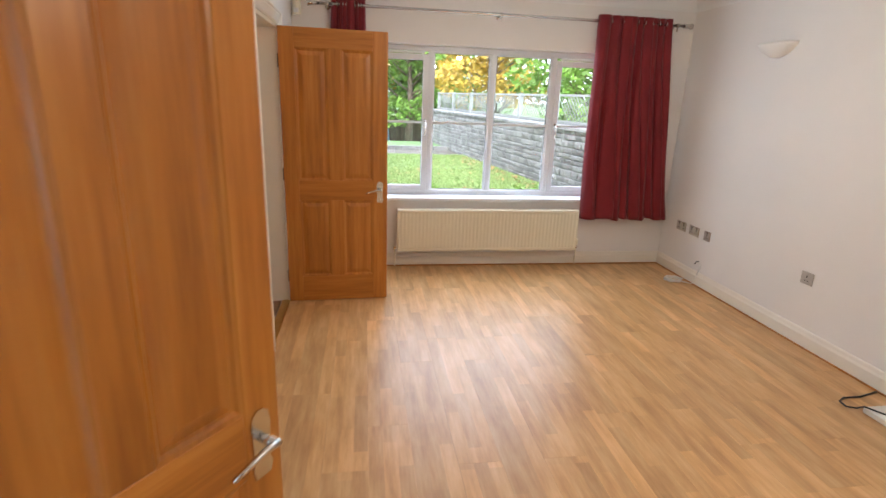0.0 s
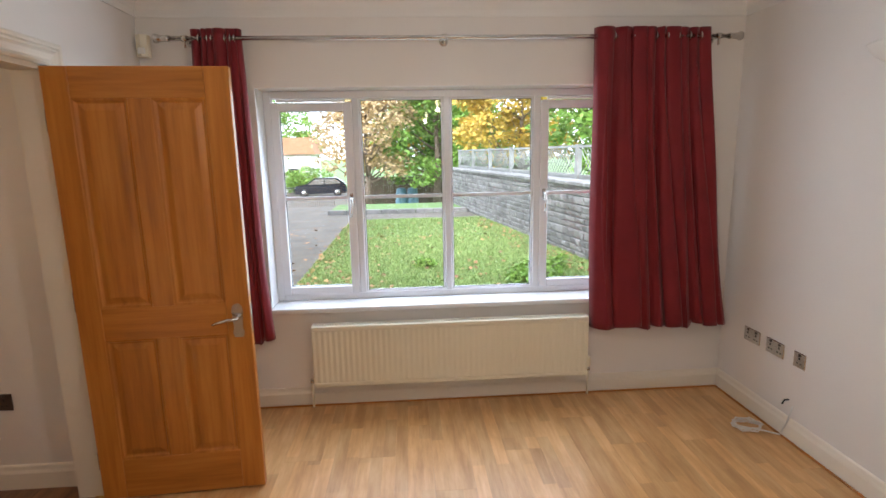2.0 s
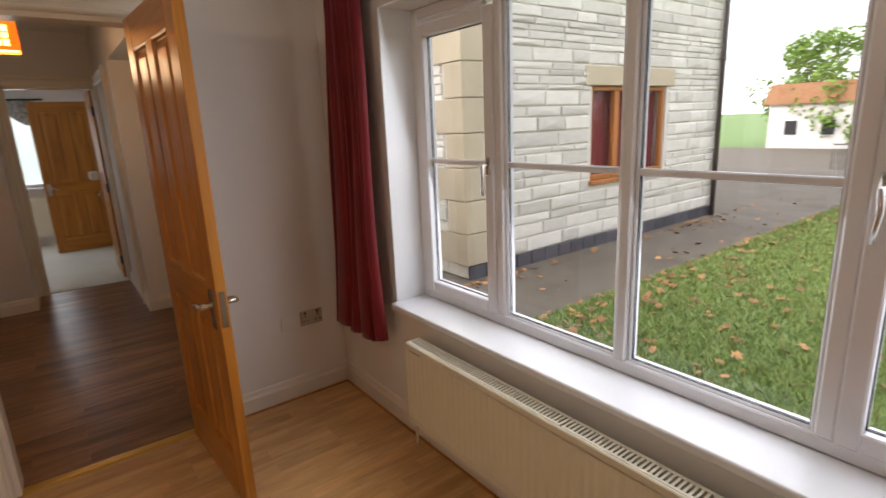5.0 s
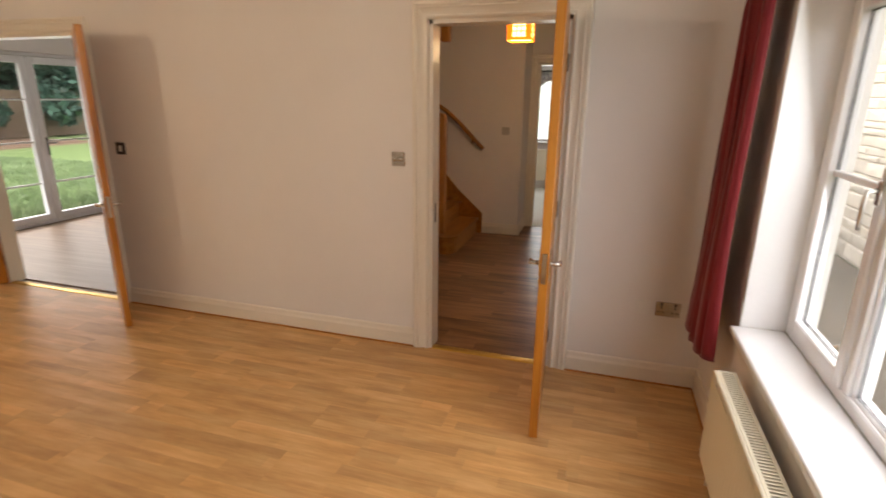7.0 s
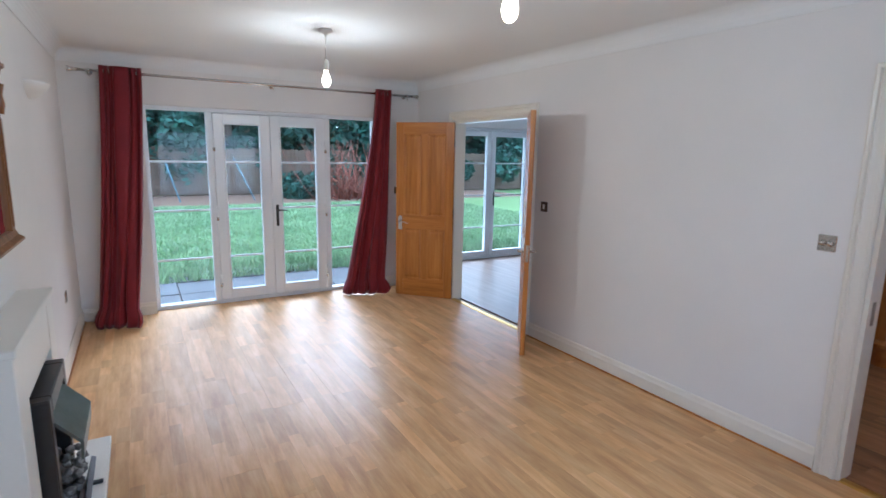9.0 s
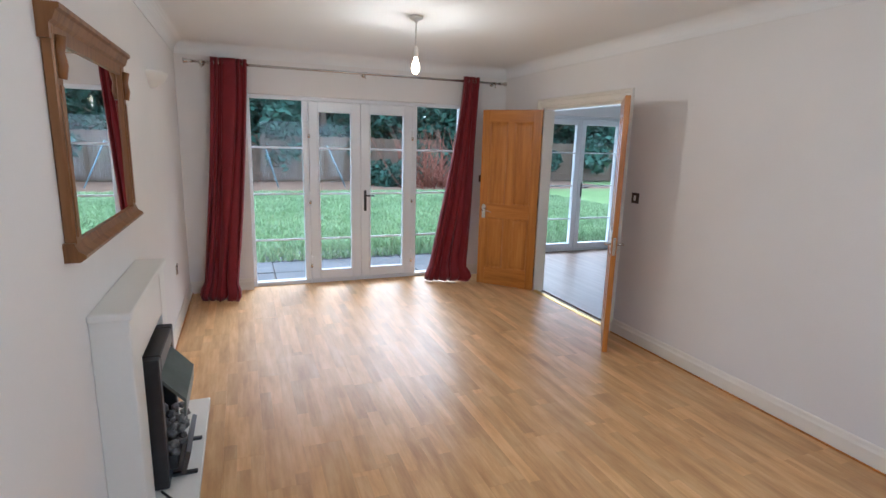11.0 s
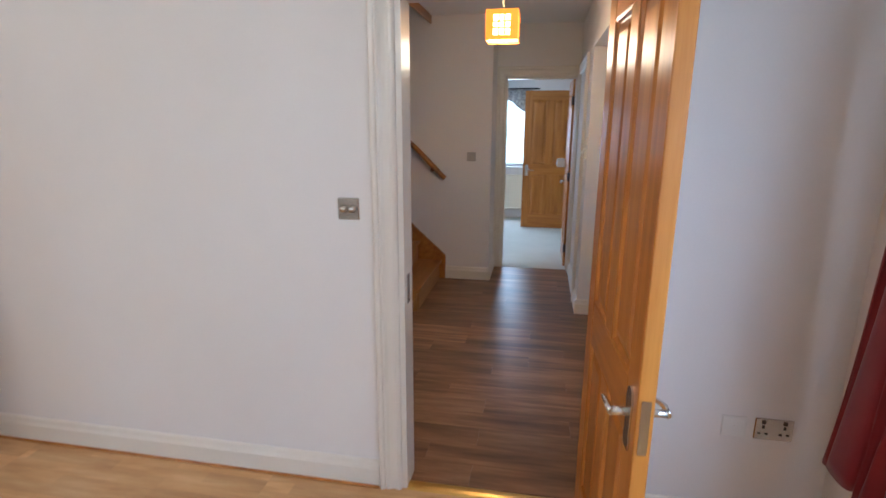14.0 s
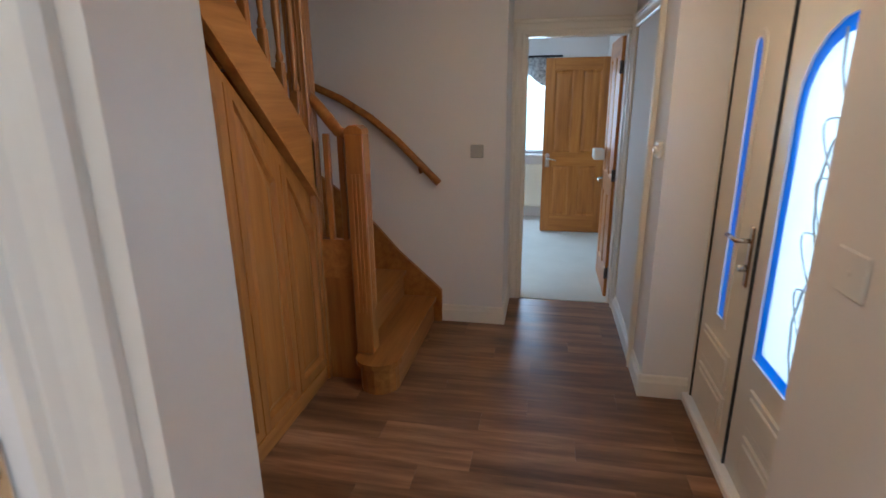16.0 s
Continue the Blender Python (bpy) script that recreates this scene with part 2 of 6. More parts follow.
BLADE = mottled("grass_blade", (0.17, 0.27, 0.06), (0.36, 0.43, 0.15), 9, 0.6, bump=0, island=0.35)
TARMAC = mottled("old_tarmac", (0.095, 0.08, 0.06), (0.18, 0.155, 0.12), 2, 0.9, bump=0.6, fine=90, dist=0.006)
PATIO = mottled("patio_slab", (0.05, 0.054, 0.058), (0.11, 0.115, 0.12), 3, 0.8, bump=0.4, fine=60, dist=0.004, island=0.15)
SOIL = mottled("soil", (0.1, 0.06, 0.035), (0.24, 0.15, 0.09), 3, 0.95, bump=0.8, fine=40, dist=0.02)
# brown taken darker to hold the shade of the trees behind
FENCE = mottled("fence_wood", (0.065, 0.046, 0.03), (0.14, 0.1, 0.066), 3, 0.9, bump=0.4, fine=50, island=0.15)
FENCEG = mottled("grey_fence_wood", (0.2, 0.2, 0.18), (0.36, 0.36, 0.33), 3, 0.9, bump=0.4, fine=50, island=0.12)
BARK = mottled("bark", (0.1, 0.075, 0.05), (0.26, 0.2, 0.15), 8, 0.95, bump=0.9, fine=30, dist=0.02)
LEAFG = mottled("green_leaf", (0.12, 0.235, 0.03), (0.24, 0.37, 0.06), 1, 0.6, bump=0, island=0.45)
LEAFY = mottled("yellow_leaf", (0.45, 0.31, 0.04), (0.6, 0.4, 0.07), 1, 0.6, bump=0, island=0.4)
LEAFB = mottled("faded_leaf", (0.42, 0.3, 0.15), (0.55, 0.4, 0.2), 1, 0.6, bump=0, island=0.35)
LEAFC = mottled("conifer_needles", (0.012, 0.05, 0.035), (0.04, 0.105, 0.07), 1, 0.7, bump=0, island=0.5)
FALLEN = mottled("fallen_leaf", (0.22, 0.1, 0.05), (0.5, 0.27, 0.1), 20, 0.7, bump=0, island=0.45)
BRUSH = mottled("dead_brushwood", (0.16, 0.05, 0.03), (0.28, 0.11, 0.07), 4, 0.9, bump=0.3, island=0.3)
BROWNW = wood("brown_window_wood", (0.3, 0.1, 0.025), (0.42, 0.16, 0.045), (0.5, 0.2, 0.06), "z", 0.4, 0.05)
CARPET = mottled("pale_carpet", (0.66, 0.66, 0.6), (0.76, 0.76, 0.7), 3, 0.95, bump=0.8, fine=250, dist=0.003)
CARP = mottled("car_paint", (0.012, 0.014, 0.02), (0.02, 0.022, 0.03), 2, 0.2, bump=0)
TYRE = mottled("tyre_rubber", (0.012, 0.012, 0.012), (0.02, 0.02, 0.02), 6, 0.8)
PATTERN = mottled("patterned_valance", (0.05, 0.05, 0.06), (0.75, 0.73, 0.7), 26, 0.9, bump=0.1)
BIN = mottled("blue_bin_plastic", (0.1, 0.2, 0.25), (0.15, 0.27, 0.33), 3, 0.5)
ROOFO = mottled("orange_roof_tile", (0.38, 0.18, 0.09), (0.5, 0.27, 0.15), 5, 0.85, bump=0.4)
TILE = mottled("roof_tile", (0.1, 0.06, 0.05), (0.18, 0.11, 0.09), 5, 0.85, bump=0.4, island=0.2)


# ---- building blocks ----
def box(bm, x0, x1, y0, y1, z0, z1, m=None, bevel=0.0, seg=1):
    vs = [bm.verts.new((x, y, z)) for z in (z0, z1) for y in (y0, y1) for x in (x0, x1)]
    fs = [bm.faces.new([vs[i] for i in f]) for f in ((0, 2, 3, 1), (4, 5, 7, 6), (0, 1, 5, 4), (2, 6, 7, 3), (0, 4, 6, 2), (1, 3, 7, 5))]
    if bevel:
        es = list({e for f in fs for e in f.edges})
        out = bmesh.ops.bevel(bm, geom=es, offset=bevel, segments=seg, affect="EDGES", profile=0.5)
        vs = list({v for f in out["faces"] for v in f.verts} | {v for v in vs if v.is_valid})
    if m is not None:
        bmesh.ops.transform(bm, matrix=m, verts=vs)
    return vs


def B(*dims, bevel=0.0, m=None, seg=1):
    bm = bmesh.new()
    box(bm, *dims, m=m, bevel=bevel, seg=seg)
    return bm


def tube(bm, pts, r, n=10, r_end=None):
    """A round rod along points; r_end makes it taper."""
    rings = []
    for i, p in enumerate(pts):
        p = Vector(p)
        d = (Vector(pts[min(i + 1, len(pts) - 1)]) - Vector(pts[max(i - 1, 0)])).normalized()
        u = d.orthogonal().normalized() if abs(d.z) > 0.9 else d.cross(Vector((0, 0, 1))).normalized()
        w = d.cross(u)
        rr = r if r_end is None else r + (r_end - r) * i / (len(pts) - 1)
        rings.append([bm.verts.new(p + (u * math.cos(a) + w * math.sin(a)) * rr) for a in (2 * math.pi * k / n for k in range(n))])
    for a, b in zip(rings, rings[1:]):
        for k in range(n):
            f = bm.faces.new((a[k], a[(k + 1) % n], b[(k + 1) % n], b[k]))
            f.smooth = True
    bm.faces.new(rings[0][::-1])
    bm.faces.new(rings[-1])
    return bm


def lathe(bm, profile, n=20, m=None):
    """Turns (radius, z) pairs round the z axis."""
    rings = [[bm.verts.new((r * math.cos(a), r * math.sin(a), z)) for a in (2 * math.pi * k / n for k in range(n))] for r, z in profile]
    for a, b in zip(rings, rings[1:]):
        for k in range(n):
            bm.faces.new((a[k], a[(k + 1) % n], b[(k + 1) % n], b[k])).smooth = True
    bm.faces.new(rings[0][::-1])
    bm.faces.new(rings[-1])
    if m is not None:
        bmesh.ops.transform(bm, matrix=m, verts=[v for r in rings for v in r])
    return bm


def prism(bm, outline, axis, a0, a1):
    """A flat outline pushed along an axis: x, y or z."""
    def at(p, a):
        return {"x": (a, p[0], p[1]), "y": (p[0], a, p[1]), "z": (p[0], p[1], a)}[axis]
    lo, hi = [bm.verts.new(at(p, a0)) for p in outline], [bm.verts.new(at(p, a1)) for p in outline]
    n = len(outline)
    for k in range(n):
        bm.faces.new((lo[k], lo[(k + 1) % n], hi[(k + 1) % n], hi[k]))
    bm.faces.new(lo[::-1])
    bm.faces.new(hi)
    bmesh.ops.recalc_face_normals(bm, faces=bm.faces)
    return bm


def mesh_of(name, bm, mat):
    me = bpy.data.meshes.new(name)
    bm.normal_update()
    bm.to_mesh(me)
    bm.free()
    me.materials.append(mat)
    return me


def part(name, bm, mat, parent, label="", local=False):
    """One mesh under a thing or a part. Its points are in the world unless local."""
    ob = new(name, mesh_of(name, bm, mat))
    ob.parent = parent
    if not local:
        ob.matrix_parent_inverse = full(parent).inverted()
    if label:
        ob["label"] = label
    return ob


def full(ob):
    m = Matrix.Identity(4)
    while ob:
        m = (ob.matrix_parent_inverse @ ob.matrix_basis) @ m
        ob = ob.parent
    return m


def thing(name, label, category, m=None, group="", kind=""):
    ob = new(name)
    ob.empty_display_size = 0.1
    ob.matrix_basis = m if m is not None else Matrix.Identity(4)
    return tagged(ob, label, category, group, kind)


def solid(name, bm, mat, label="", category="", kind="structure", group=""):
    return tagged(new(name, mesh_of(name, bm, mat)), label, category, group, kind)


def wall(name, axis, at, thick, a0, a1, z0, z1, holes, mat, label):
    """A wall along x or y, cut into blocks round its openings (a0, a1, z0, z1)."""
    bm = bmesh.new()
    cuts = sorted({a0, a1, *[h[0] for h in holes], *[h[1] for h in holes]})
    for p, q in zip(cuts, cuts[1:]):
        spans = sorted((h[2], h[3]) for h in holes if h[0] <= p + 1e-6 and h[1] >= q - 1e-6)
        z = z0
        for lo, hi in spans + [(z1, z1)]:
            if lo > z + 1e-6:
                if axis == "x":
                    box(bm, p, q, min(at, at + thick), max(at, at + thick), z, lo)
                else:
                    box(bm, min(at, at + thick), max(at, at + thick), p, q, z, lo)
            z = max(z, hi)
    bmesh.ops.remove_doubles(bm, verts=bm.verts, dist=1e-5)
    seen = {}
    for f in bm.faces:
        seen.setdefault(tuple(sorted(v.index for v in f.verts)), []).append(f)
    return solid(name, bm, mat, label, "wall")


W, S, H = 3.586, -6.36, 2.5      # east wall, south wall, ceiling
SKIRT = [(0, 0), (0.018, 0), (0.018, 0.085), (0.012, 0.1), (0.009, 0.118), (0.004, 0.125), (0, 0.125)]


def skirting(x0, y0, x1, y1, inward, parent):
    """Moulded skirting from one floor point to another; inward: the way off the wall."""
    bm = bmesh.new()
    rows = [[bm.verts.new((x + inward[0] * d, y + inward[1] * d, z)) for d, z in SKIRT] for x, y in ((x0, y0), (x1, y1))]
    n = len(SKIRT)
    for k in range(n):
        bm.faces.new((rows[0][k], rows[0][(k + 1) % n], rows[1][(k + 1) % n], rows[1][k]))
    bm.faces.new(rows[0]), bm.faces.new(rows[1][::-1])
    bmesh.ops.recalc_face_normals(bm, faces=bm.faces)
    return solid("baseboard", bm, TRIM, "cream painted moulded skirting board along the wall", "skirting")


ARCH = [(0, 0), (0, 0.012), (0.01, 0.019), (0.018, 0.019), (0.023, 0.012), (0.034, 0.013), (0.048, 0.017), (0.06, 0.024), (0.066, 0.019), (0.07, 0.019), (0.076, 0.027), (0.088, 0.028), (0.095, 0.022), (0.098, 0.0)]


def architrave(name, axis, at, out, a0, a1, top):
    """Moulded door surround on one face of a wall, mitred at the top."""
    bm = bmesh.new()
    rings = []
    for a, z, sa, sz in ((a0, 0, -1, 0), (a0, top, -1, 1), (a1, top, 1, 1), (a1, 0, 1, 0)):
        ring = []
        for d, h in ARCH:
            p, q = a + sa * d, at + out * (h + 0.001)
            ring.append(bm.verts.new((q, p, z + sz * d) if axis == "y" else (p, q, z + sz * d)))
        rings.append(ring)
    n = len(ARCH)
    for r, s in zip(rings, rings[1:]):
        for k in range(n):
            bm.faces.new((r[k], r[(k + 1) % n], s[(k + 1) % n], s[k]))
    bm.faces.new(rings[0]), bm.faces.new(rings[-1][::-1])
    bmesh.ops.recalc_face_normals(bm, faces=bm.faces)
    return solid(name, bm, TRIM, "cream gloss moulded architrave round a doorway", "architrave")


def lining(name, axis, lo, hi, a0, a1, top):
    """Door lining inside an opening through a wall from lo to hi."""
    bm = bmesh.new()
    t = 0.022
    for p, q, z0, z1 in ((a0 - 0.004, a0 + t, 0, top), (a1 - t, a1 + 0.004, 0, top), (a0 - 0.004, a1 + 0.004, top - t, top + 0.004)):
        box(bm, *((lo - 0.003, hi + 0.003, p, q) if axis == "y" else (p, q, lo - 0.003, hi + 0.003)), z0, z1)
    return solid(name, bm, TRIM, "cream gloss painted door lining", "door frame")


def lever(parent, x, z, side, flip):
    """Chrome lever handle on a scalloped plate on one face of a leaf."""
    y = 0.0205 * side
    bm = bmesh.new()
    pts = [(-0.02, -0.075), (0.02, -0.075), (0.026, -0.05), (0.02, -0.035), (0.024, 0.035), (0.026, 0.05), (0.02, 0.075), (0.008, 0.085), (-0.008, 0.085), (-0.02, 0.075), (-0.026, 0.05), (-0.024, 0.035), (-0.02, -0.035), (-0.026, -0.05)]
    prism(bm, [(x + p, z + q) for p, q in pts], "y", min(y, y + 0.005 * side), max(y, y + 0.005 * side))
    plate = part("handle_plate", bm, CHROME, parent, "chrome scalloped handle plate", True)
    bm = bmesh.new()
    tube(bm, [(x, y, z + 0.02), (x, y + 0.045 * side, z + 0.02)], 0.01, 10)
    tube(bm, [(x + 0.008 * flip, y + 0.045 * side, z + 0.02), (x - 0.03 * flip, y + 0.048 * side, z + 0.022), (x - 0.07 * flip, y + 0.046 * side, z + 0.012), (x - 0.105 * flip, y + 0.042 * side, z + 0.0)], 0.009, 8, 0.006)
    ob = part("lever", bm, CHROME, plate, "", True)
    return plate


def panel_door(name, w, m, label, flip=1, h=1.98, handle_z=0.85):
    """Four-panel oak leaf. Hinge edge at local x 0, thickness along y."""
    d = thing(name, label, "door", m)
    t = 0.02
    st = 0.105 if w > 0.7 else 0.09
    mid = 0.095 if w > 0.7 else 0.075
    for a, b in ((0, st), (w - st, w)):
        part("stile", B(a, b, -t, t, 0, h, bevel=0.003), OAK, d, "", True)
    rails = ((0, 0.2), (0.79, 0.94), (1.85, h))
    for z0, z1 in rails:
        part("rail", B(st, w - st, -t + 0.0005, t - 0.0005, z0, z1, bevel=0.002), OAKH, d, "", True)
    c = w / 2
    for (_, za), (zb, _) in zip(rails, rails[1:]):
        part("muntin", B(c - mid / 2, c + mid / 2, -t + 0.0005, t - 0.0005, za, zb, bevel=0.002), OAK, d, "", True)
        for x0, x1 in ((st, c - mid / 2), (c + mid / 2, w - st)):
            bm = bmesh.new()
            for s in (-1, 1):
                rings = []
                for inset, y in ((0, 0.019), (0.008, 0.017), (0.014, 0.010), (0.02, 0.008), (0.045, 0.015), (0.05, 0.016)):
                    rings.append([bm.verts.new((x, s * y, z)) for x, z in ((x0 + inset, za + inset), (x1 - inset, za + inset), (x1 - inset, zb - inset), (x0 + inset, zb - inset))])
                for r, q in zip(rings, rings[1:]):
                    for k in range(4):
                        bm.faces.new((r[k], r[(k + 1) % 4], q[(k + 1) % 4], q[k]))
                bm.faces.new(rings[-1])
            bmesh.ops.recalc_face_normals(bm, faces=bm.faces)
            part("panel", bm, OAK, d, "", True)
    for s in (-1, 1):
        lever(d, w - 0.055, handle_z, s, 1)
    for z in (0.2, 0.98, 1.76):
        bm = bmesh.new()
        tube(bm, [(-0.004, t * flip, z - 0.045), (-0.004, t * flip, z + 0.045)], 0.007, 8)
        box(bm, -0.002, 0.0, -t * 0.9, t * 0.9, z - 0.045, z + 0.045)
        part("hinge", bm, DARK, d, "dark steel hinge", True)
    part("latch", B(w, w + 0.002, -0.011, 0.011, handle_z - 0.06, handle_z + 0.08), CHROME, d, "steel latch plate", True)
    return d


def planks(floor, mat, x0, x1, y0, y1, width, length, top, seed, along="y"):
    """Floorboards laid in staggered rows; each is a piece of its own."""
    rnd = random.Random(seed)
    cache = {}
    u0, u1, v0, v1 = (x0, x1, y0, y1) if along == "y" else (y0, y1, x0, x1)
    n = max(1, round((u1 - u0) / width))
    for i in range(n):
        a, b = u0 + (u1 - u0) * i / n, u0 + (u1 - u0) * (i + 1) / n
        v = v0 - rnd.choice((0.1, 0.35, 0.6, 0.85)) * length
        while v < v1 - 0.01:
            lo, hi = max(v, v0), min(v + length, v1)
            v += length
            if hi - lo < 0.03:
                continue
            key = (round(b - a, 3), round(hi - lo, 3))
            if key not in cache:
                g = 0.0001
                w2, l2 = (b - a) / 2 - g, (hi - lo) / 2 - g
                bm = bmesh.new()
                lower = [bm.verts.new((sx * w2, sy * l2, -0.006)) for sx, sy in ((-1, -1), (1, -1), (1, 1), (-1, 1))]
                rim = [bm.verts.new((sx * w2, sy * l2, -0.0006)) for sx, sy in ((-1, -1), (1, -1), (1, 1), (-1, 1))]
                up = [bm.verts.new((sx * (w2 - 0.0004), sy * (l2 - 0.0004), 0)) for sx, sy in ((-1, -1), (1, -1), (1, 1), (-1, 1))]
                for r, q in ((lower, rim), (rim, up)):
                    for k in range(4):
                        bm.faces.new((r[k], r[(k + 1) % 4], q[(k + 1) % 4], q[k]))
                bm.faces.new(up)
                cache[key] = mesh_of("plank", bm, mat)
            ob = new("plank", cache[key])
            ob.parent = floor
            c, d = (a + b) / 2, (lo + hi) / 2
            ob.matrix_basis = pose(c, d, top) if along == "y" else pose(d, c, top, 0, 0, -90)


# ---- living room shell ----
DOOR_H = 2.0
floor = solid("floor", B(0, W, S - 0.14, 0, -0.12, -0.006), GROOVE, "light oak laminate floor of the living room", "floor")
ceiling = solid("ceiling", B(-0.12, W + 0.3, S - 0.3, 0.25, H, H + 0.15), CEIL, "white painted ceiling", "ceiling")
WX0, WX1, WZ0, WZ1 = 0.625, 2.93, 0.65, 2.0
FX0, FX1, FZ1 = 0.52, 2.96, 2.06
wall("wall_north", "x", 0, 0.28, -0.12, W + 0.3, -0.3, 2.9, [(WX0, WX1, WZ0, WZ1)], PAINT, "white painted wall with a wide window")
wall("wall_south", "x", S, -0.28, -0.12, W + 0.3, -0.3, 2.9, [(FX0, FX1, -0.02, FZ1)], PAINT, "white painted wall with french windows")
wall("wall_east", "y", W, 0.3, S, 0, -0.3, 2.9, [], PAINT, "plain white painted wall")
HY0, HY1 = -1.612, -0.83          # hall doorway
DY0, DY1 = -5.48, -4.2           # double doorway
wall("wall_west", "y", 0, -0.12, S, 0, -0.3, H, [(HY0, HY1, -0.02, DOOR_H), (DY0, DY1, -0.02, DOOR_H)], PAINT, "white painted wall with two doorways")


def coving(x0, y0, x1, y1, inward, r=0.1):
    bm = bmesh.new()
    prof = [(0, H - r)] + [(r - r * math.cos(a), H - r + r * math.sin(a)) for a in (math.pi / 2 * k / 7 for k in range(8))] + [(r, H), (0, H)]
    prof = [(0.0, H - r - 0.012), (0.008, H - r - 0.012)] + [(0.008 + d, z) for d, z in prof[1:-2]] + [(r + 0.02, H - 0.001), (0.0, H - 0.001)]
    rows = [[bm.verts.new((x + inward[0] * d, y + inward[1] * d, z)) for d, z in prof] for x, y in ((x0, y0), (x1, y1))]
    n = len(prof)
    for k in range(n):
        bm.faces.new((rows[0][k], rows[0][(k + 1) % n], rows[1][(k + 1) % n], rows[1][k]))
    bmesh.ops.recalc_face_normals(bm, faces=bm.faces)
    return solid("trim", bm, CEIL, "white plaster coving between wall and ceiling", "coving")


coving(0, 0, W, 0, (0, -1))
coving(0, S, W, S, (0, 1))
coving(W, S, W, 0, (-1, 0))
coving(0, S, 0, 0, (1, 0))
skirting(0, 0, W, 0, (0, -1), None)
skirting(0, S, FX0, S, (0, 1), None)
skirting(FX1, S, W, S, (0, 1), None)
skirting(W, S, W, 0, (-1, 0), None)
skirting(0, HY1 + 0.1, 0, 0, (1, 0), None)
skirting(0, DY1 + 0.1, 0, HY0 - 0.1, (1, 0), None)
skirting(0, S, 0, DY0 - 0.1, (1, 0), None)
architrave("trim", "y", 0, 1, HY0, HY1, DOOR_H)
architrave("trim", "y", -0.12, -1, HY0, HY1, DOOR_H)
architrave("trim", "y", 0, 1, DY0, DY1, DOOR_H)
architrave("trim", "y", -0.12, -1, DY0, DY1, DOOR_H)
lining("door_frame", "y", -0.12, 0, HY0, HY1, DOOR_H)
lining("door_frame", "y", -0.12, 0, DY0, DY1, DOOR_H)
for y0, y1 in ((HY0, HY1), (DY0, DY1)):
    bm = bmesh.new()
    prism(bm, [(-0.055, 0.0), (-0.045, 0.006), (-0.02, 0.008), (0.0, 0.006), (0.01, 0.0)], "y", y0 + 0.02, y1 - 0.02)
    solid("threshold_strip", bm, BRASS, "brass threshold strip between two floors", "threshold", kind="")
part("strike_plate", B(-0.07, -0.035, HY0 + 0.022, HY0 + 0.025, 0.84, 0.96), CHROME, bpy.data.objects["door_frame"], "steel strike plate")


for x0, y0, x1, y1 in ((0.018, HY1 + 0.1, 0.03, -0.018), (0.018, DY1 + 0.1, 0.03, HY0 - 0.1), (0.018, -0.03, W - 0.018, -0.018), (W - 0.03, S + 0.02, W - 0.018, -0.03)):
    solid("trim", B(x0, x1, y0, y1, 0.0, 0.011, bevel=0.003), OAKH, "thin brown edging bead between laminate and skirting", "edging")


# ---- window in the north wall ----
def casement(parent, x0, x1, z0, z1, y, opens, bar_z, latch=0):
    """One light of a white window: sash bars, pane, glazing bar."""
    o = part("sash", frame_bm(x0, x1, z0, z1, y - (0.02 if opens else 0.0), y + 0.04, 0.052 if opens else 0.013), UPVC, parent)
    i = 0.05 if opens else 0.011
    p = part("pane", B(x0 + i, x1 - i, y + 0.012, y + 0.016, z0 + i, z1 - i), GLASS, parent)
    p.visible_shadow = False
    part("seal", frame_bm(x0 + i - 0.001, x1 - i + 0.001, z0 + i - 0.001, z1 - i + 0.001, y + 0.008, y + 0.02, 0.004), BLACK, parent, "thin black rubber seal")
    part("glazing_bar", B(x0 + i, x1 - i, y + 0.002, y + 0.026, bar_z - 0.011, bar_z + 0.011, bevel=0.004), UPVC, parent)
    if latch:
        x = x1 - 0.026 if latch > 0 else x0 + 0.026
        bm = bmesh.new()
        box(bm, x - 0.012, x + 0.012, y - 0.03, y - 0.02, bar_z - 0.045, bar_z + 0.03, bevel=0.004)
        tube(bm, [(x, y - 0.03, bar_z), (x, y - 0.055, bar_z - 0.005), (x + 0.004, y - 0.06, bar_z - 0.05), (x - 0.004, y - 0.056, bar_z - 0.12)], 0.009, 8, 0.006)
        part("latch", bm, CHROME, parent, "grey metal window latch")


def frame_bm(x0, x1, z0, z1, y0, y1, w):
    bm = bmesh.new()
    for d in ((x0, x0 + w, z0, z1), (x1 - w, x1, z0, z1), (x0 + w, x1 - w, z0, z0 + w), (x0 + w, x1 - w, z1 - w, z1)):
        box(bm, d[0], d[1], y0, y1, d[2], d[3], bevel=0.005)
    return bm


win = thing("window_1", "wide white four-light window with slim glazing bars", "window", pose(WX0, 0.18, WZ0), kind="structure")
YW = 0.17
xs = [WX0 + 0.02, 1.19, 1.764, 2.35, WX1 - 0.02]
part("window_frame", frame_bm(WX0, WX1, WZ0 + 0.01, WZ1, YW, YW + 0.07, 0.045), UPVC, win)
for x in xs[1:4]:
    part("mullion", B(x - 0.022, x + 0.022, YW, YW + 0.07, WZ0 + 0.05, WZ1 - 0.04, bevel=0.006), UPVC, win)
for k in range(4):
    a = xs[k] + 0.022
    b = xs[k + 1] - 0.022
    op = k in (0, 3)
    casement(win, a, b, WZ0 + 0.05, WZ1 - (0.07 if op else 0.045), YW + 0.012, op, 1.335, {0: 1, 3: -1}.get(k, 0))
    if op:
        part("trickle_vent", B(a + 0.04, b - 0.04, YW - 0.008, YW + 0.012, WZ1 - 0.066, WZ1 - 0.05, bevel=0.003), UPVC, win)
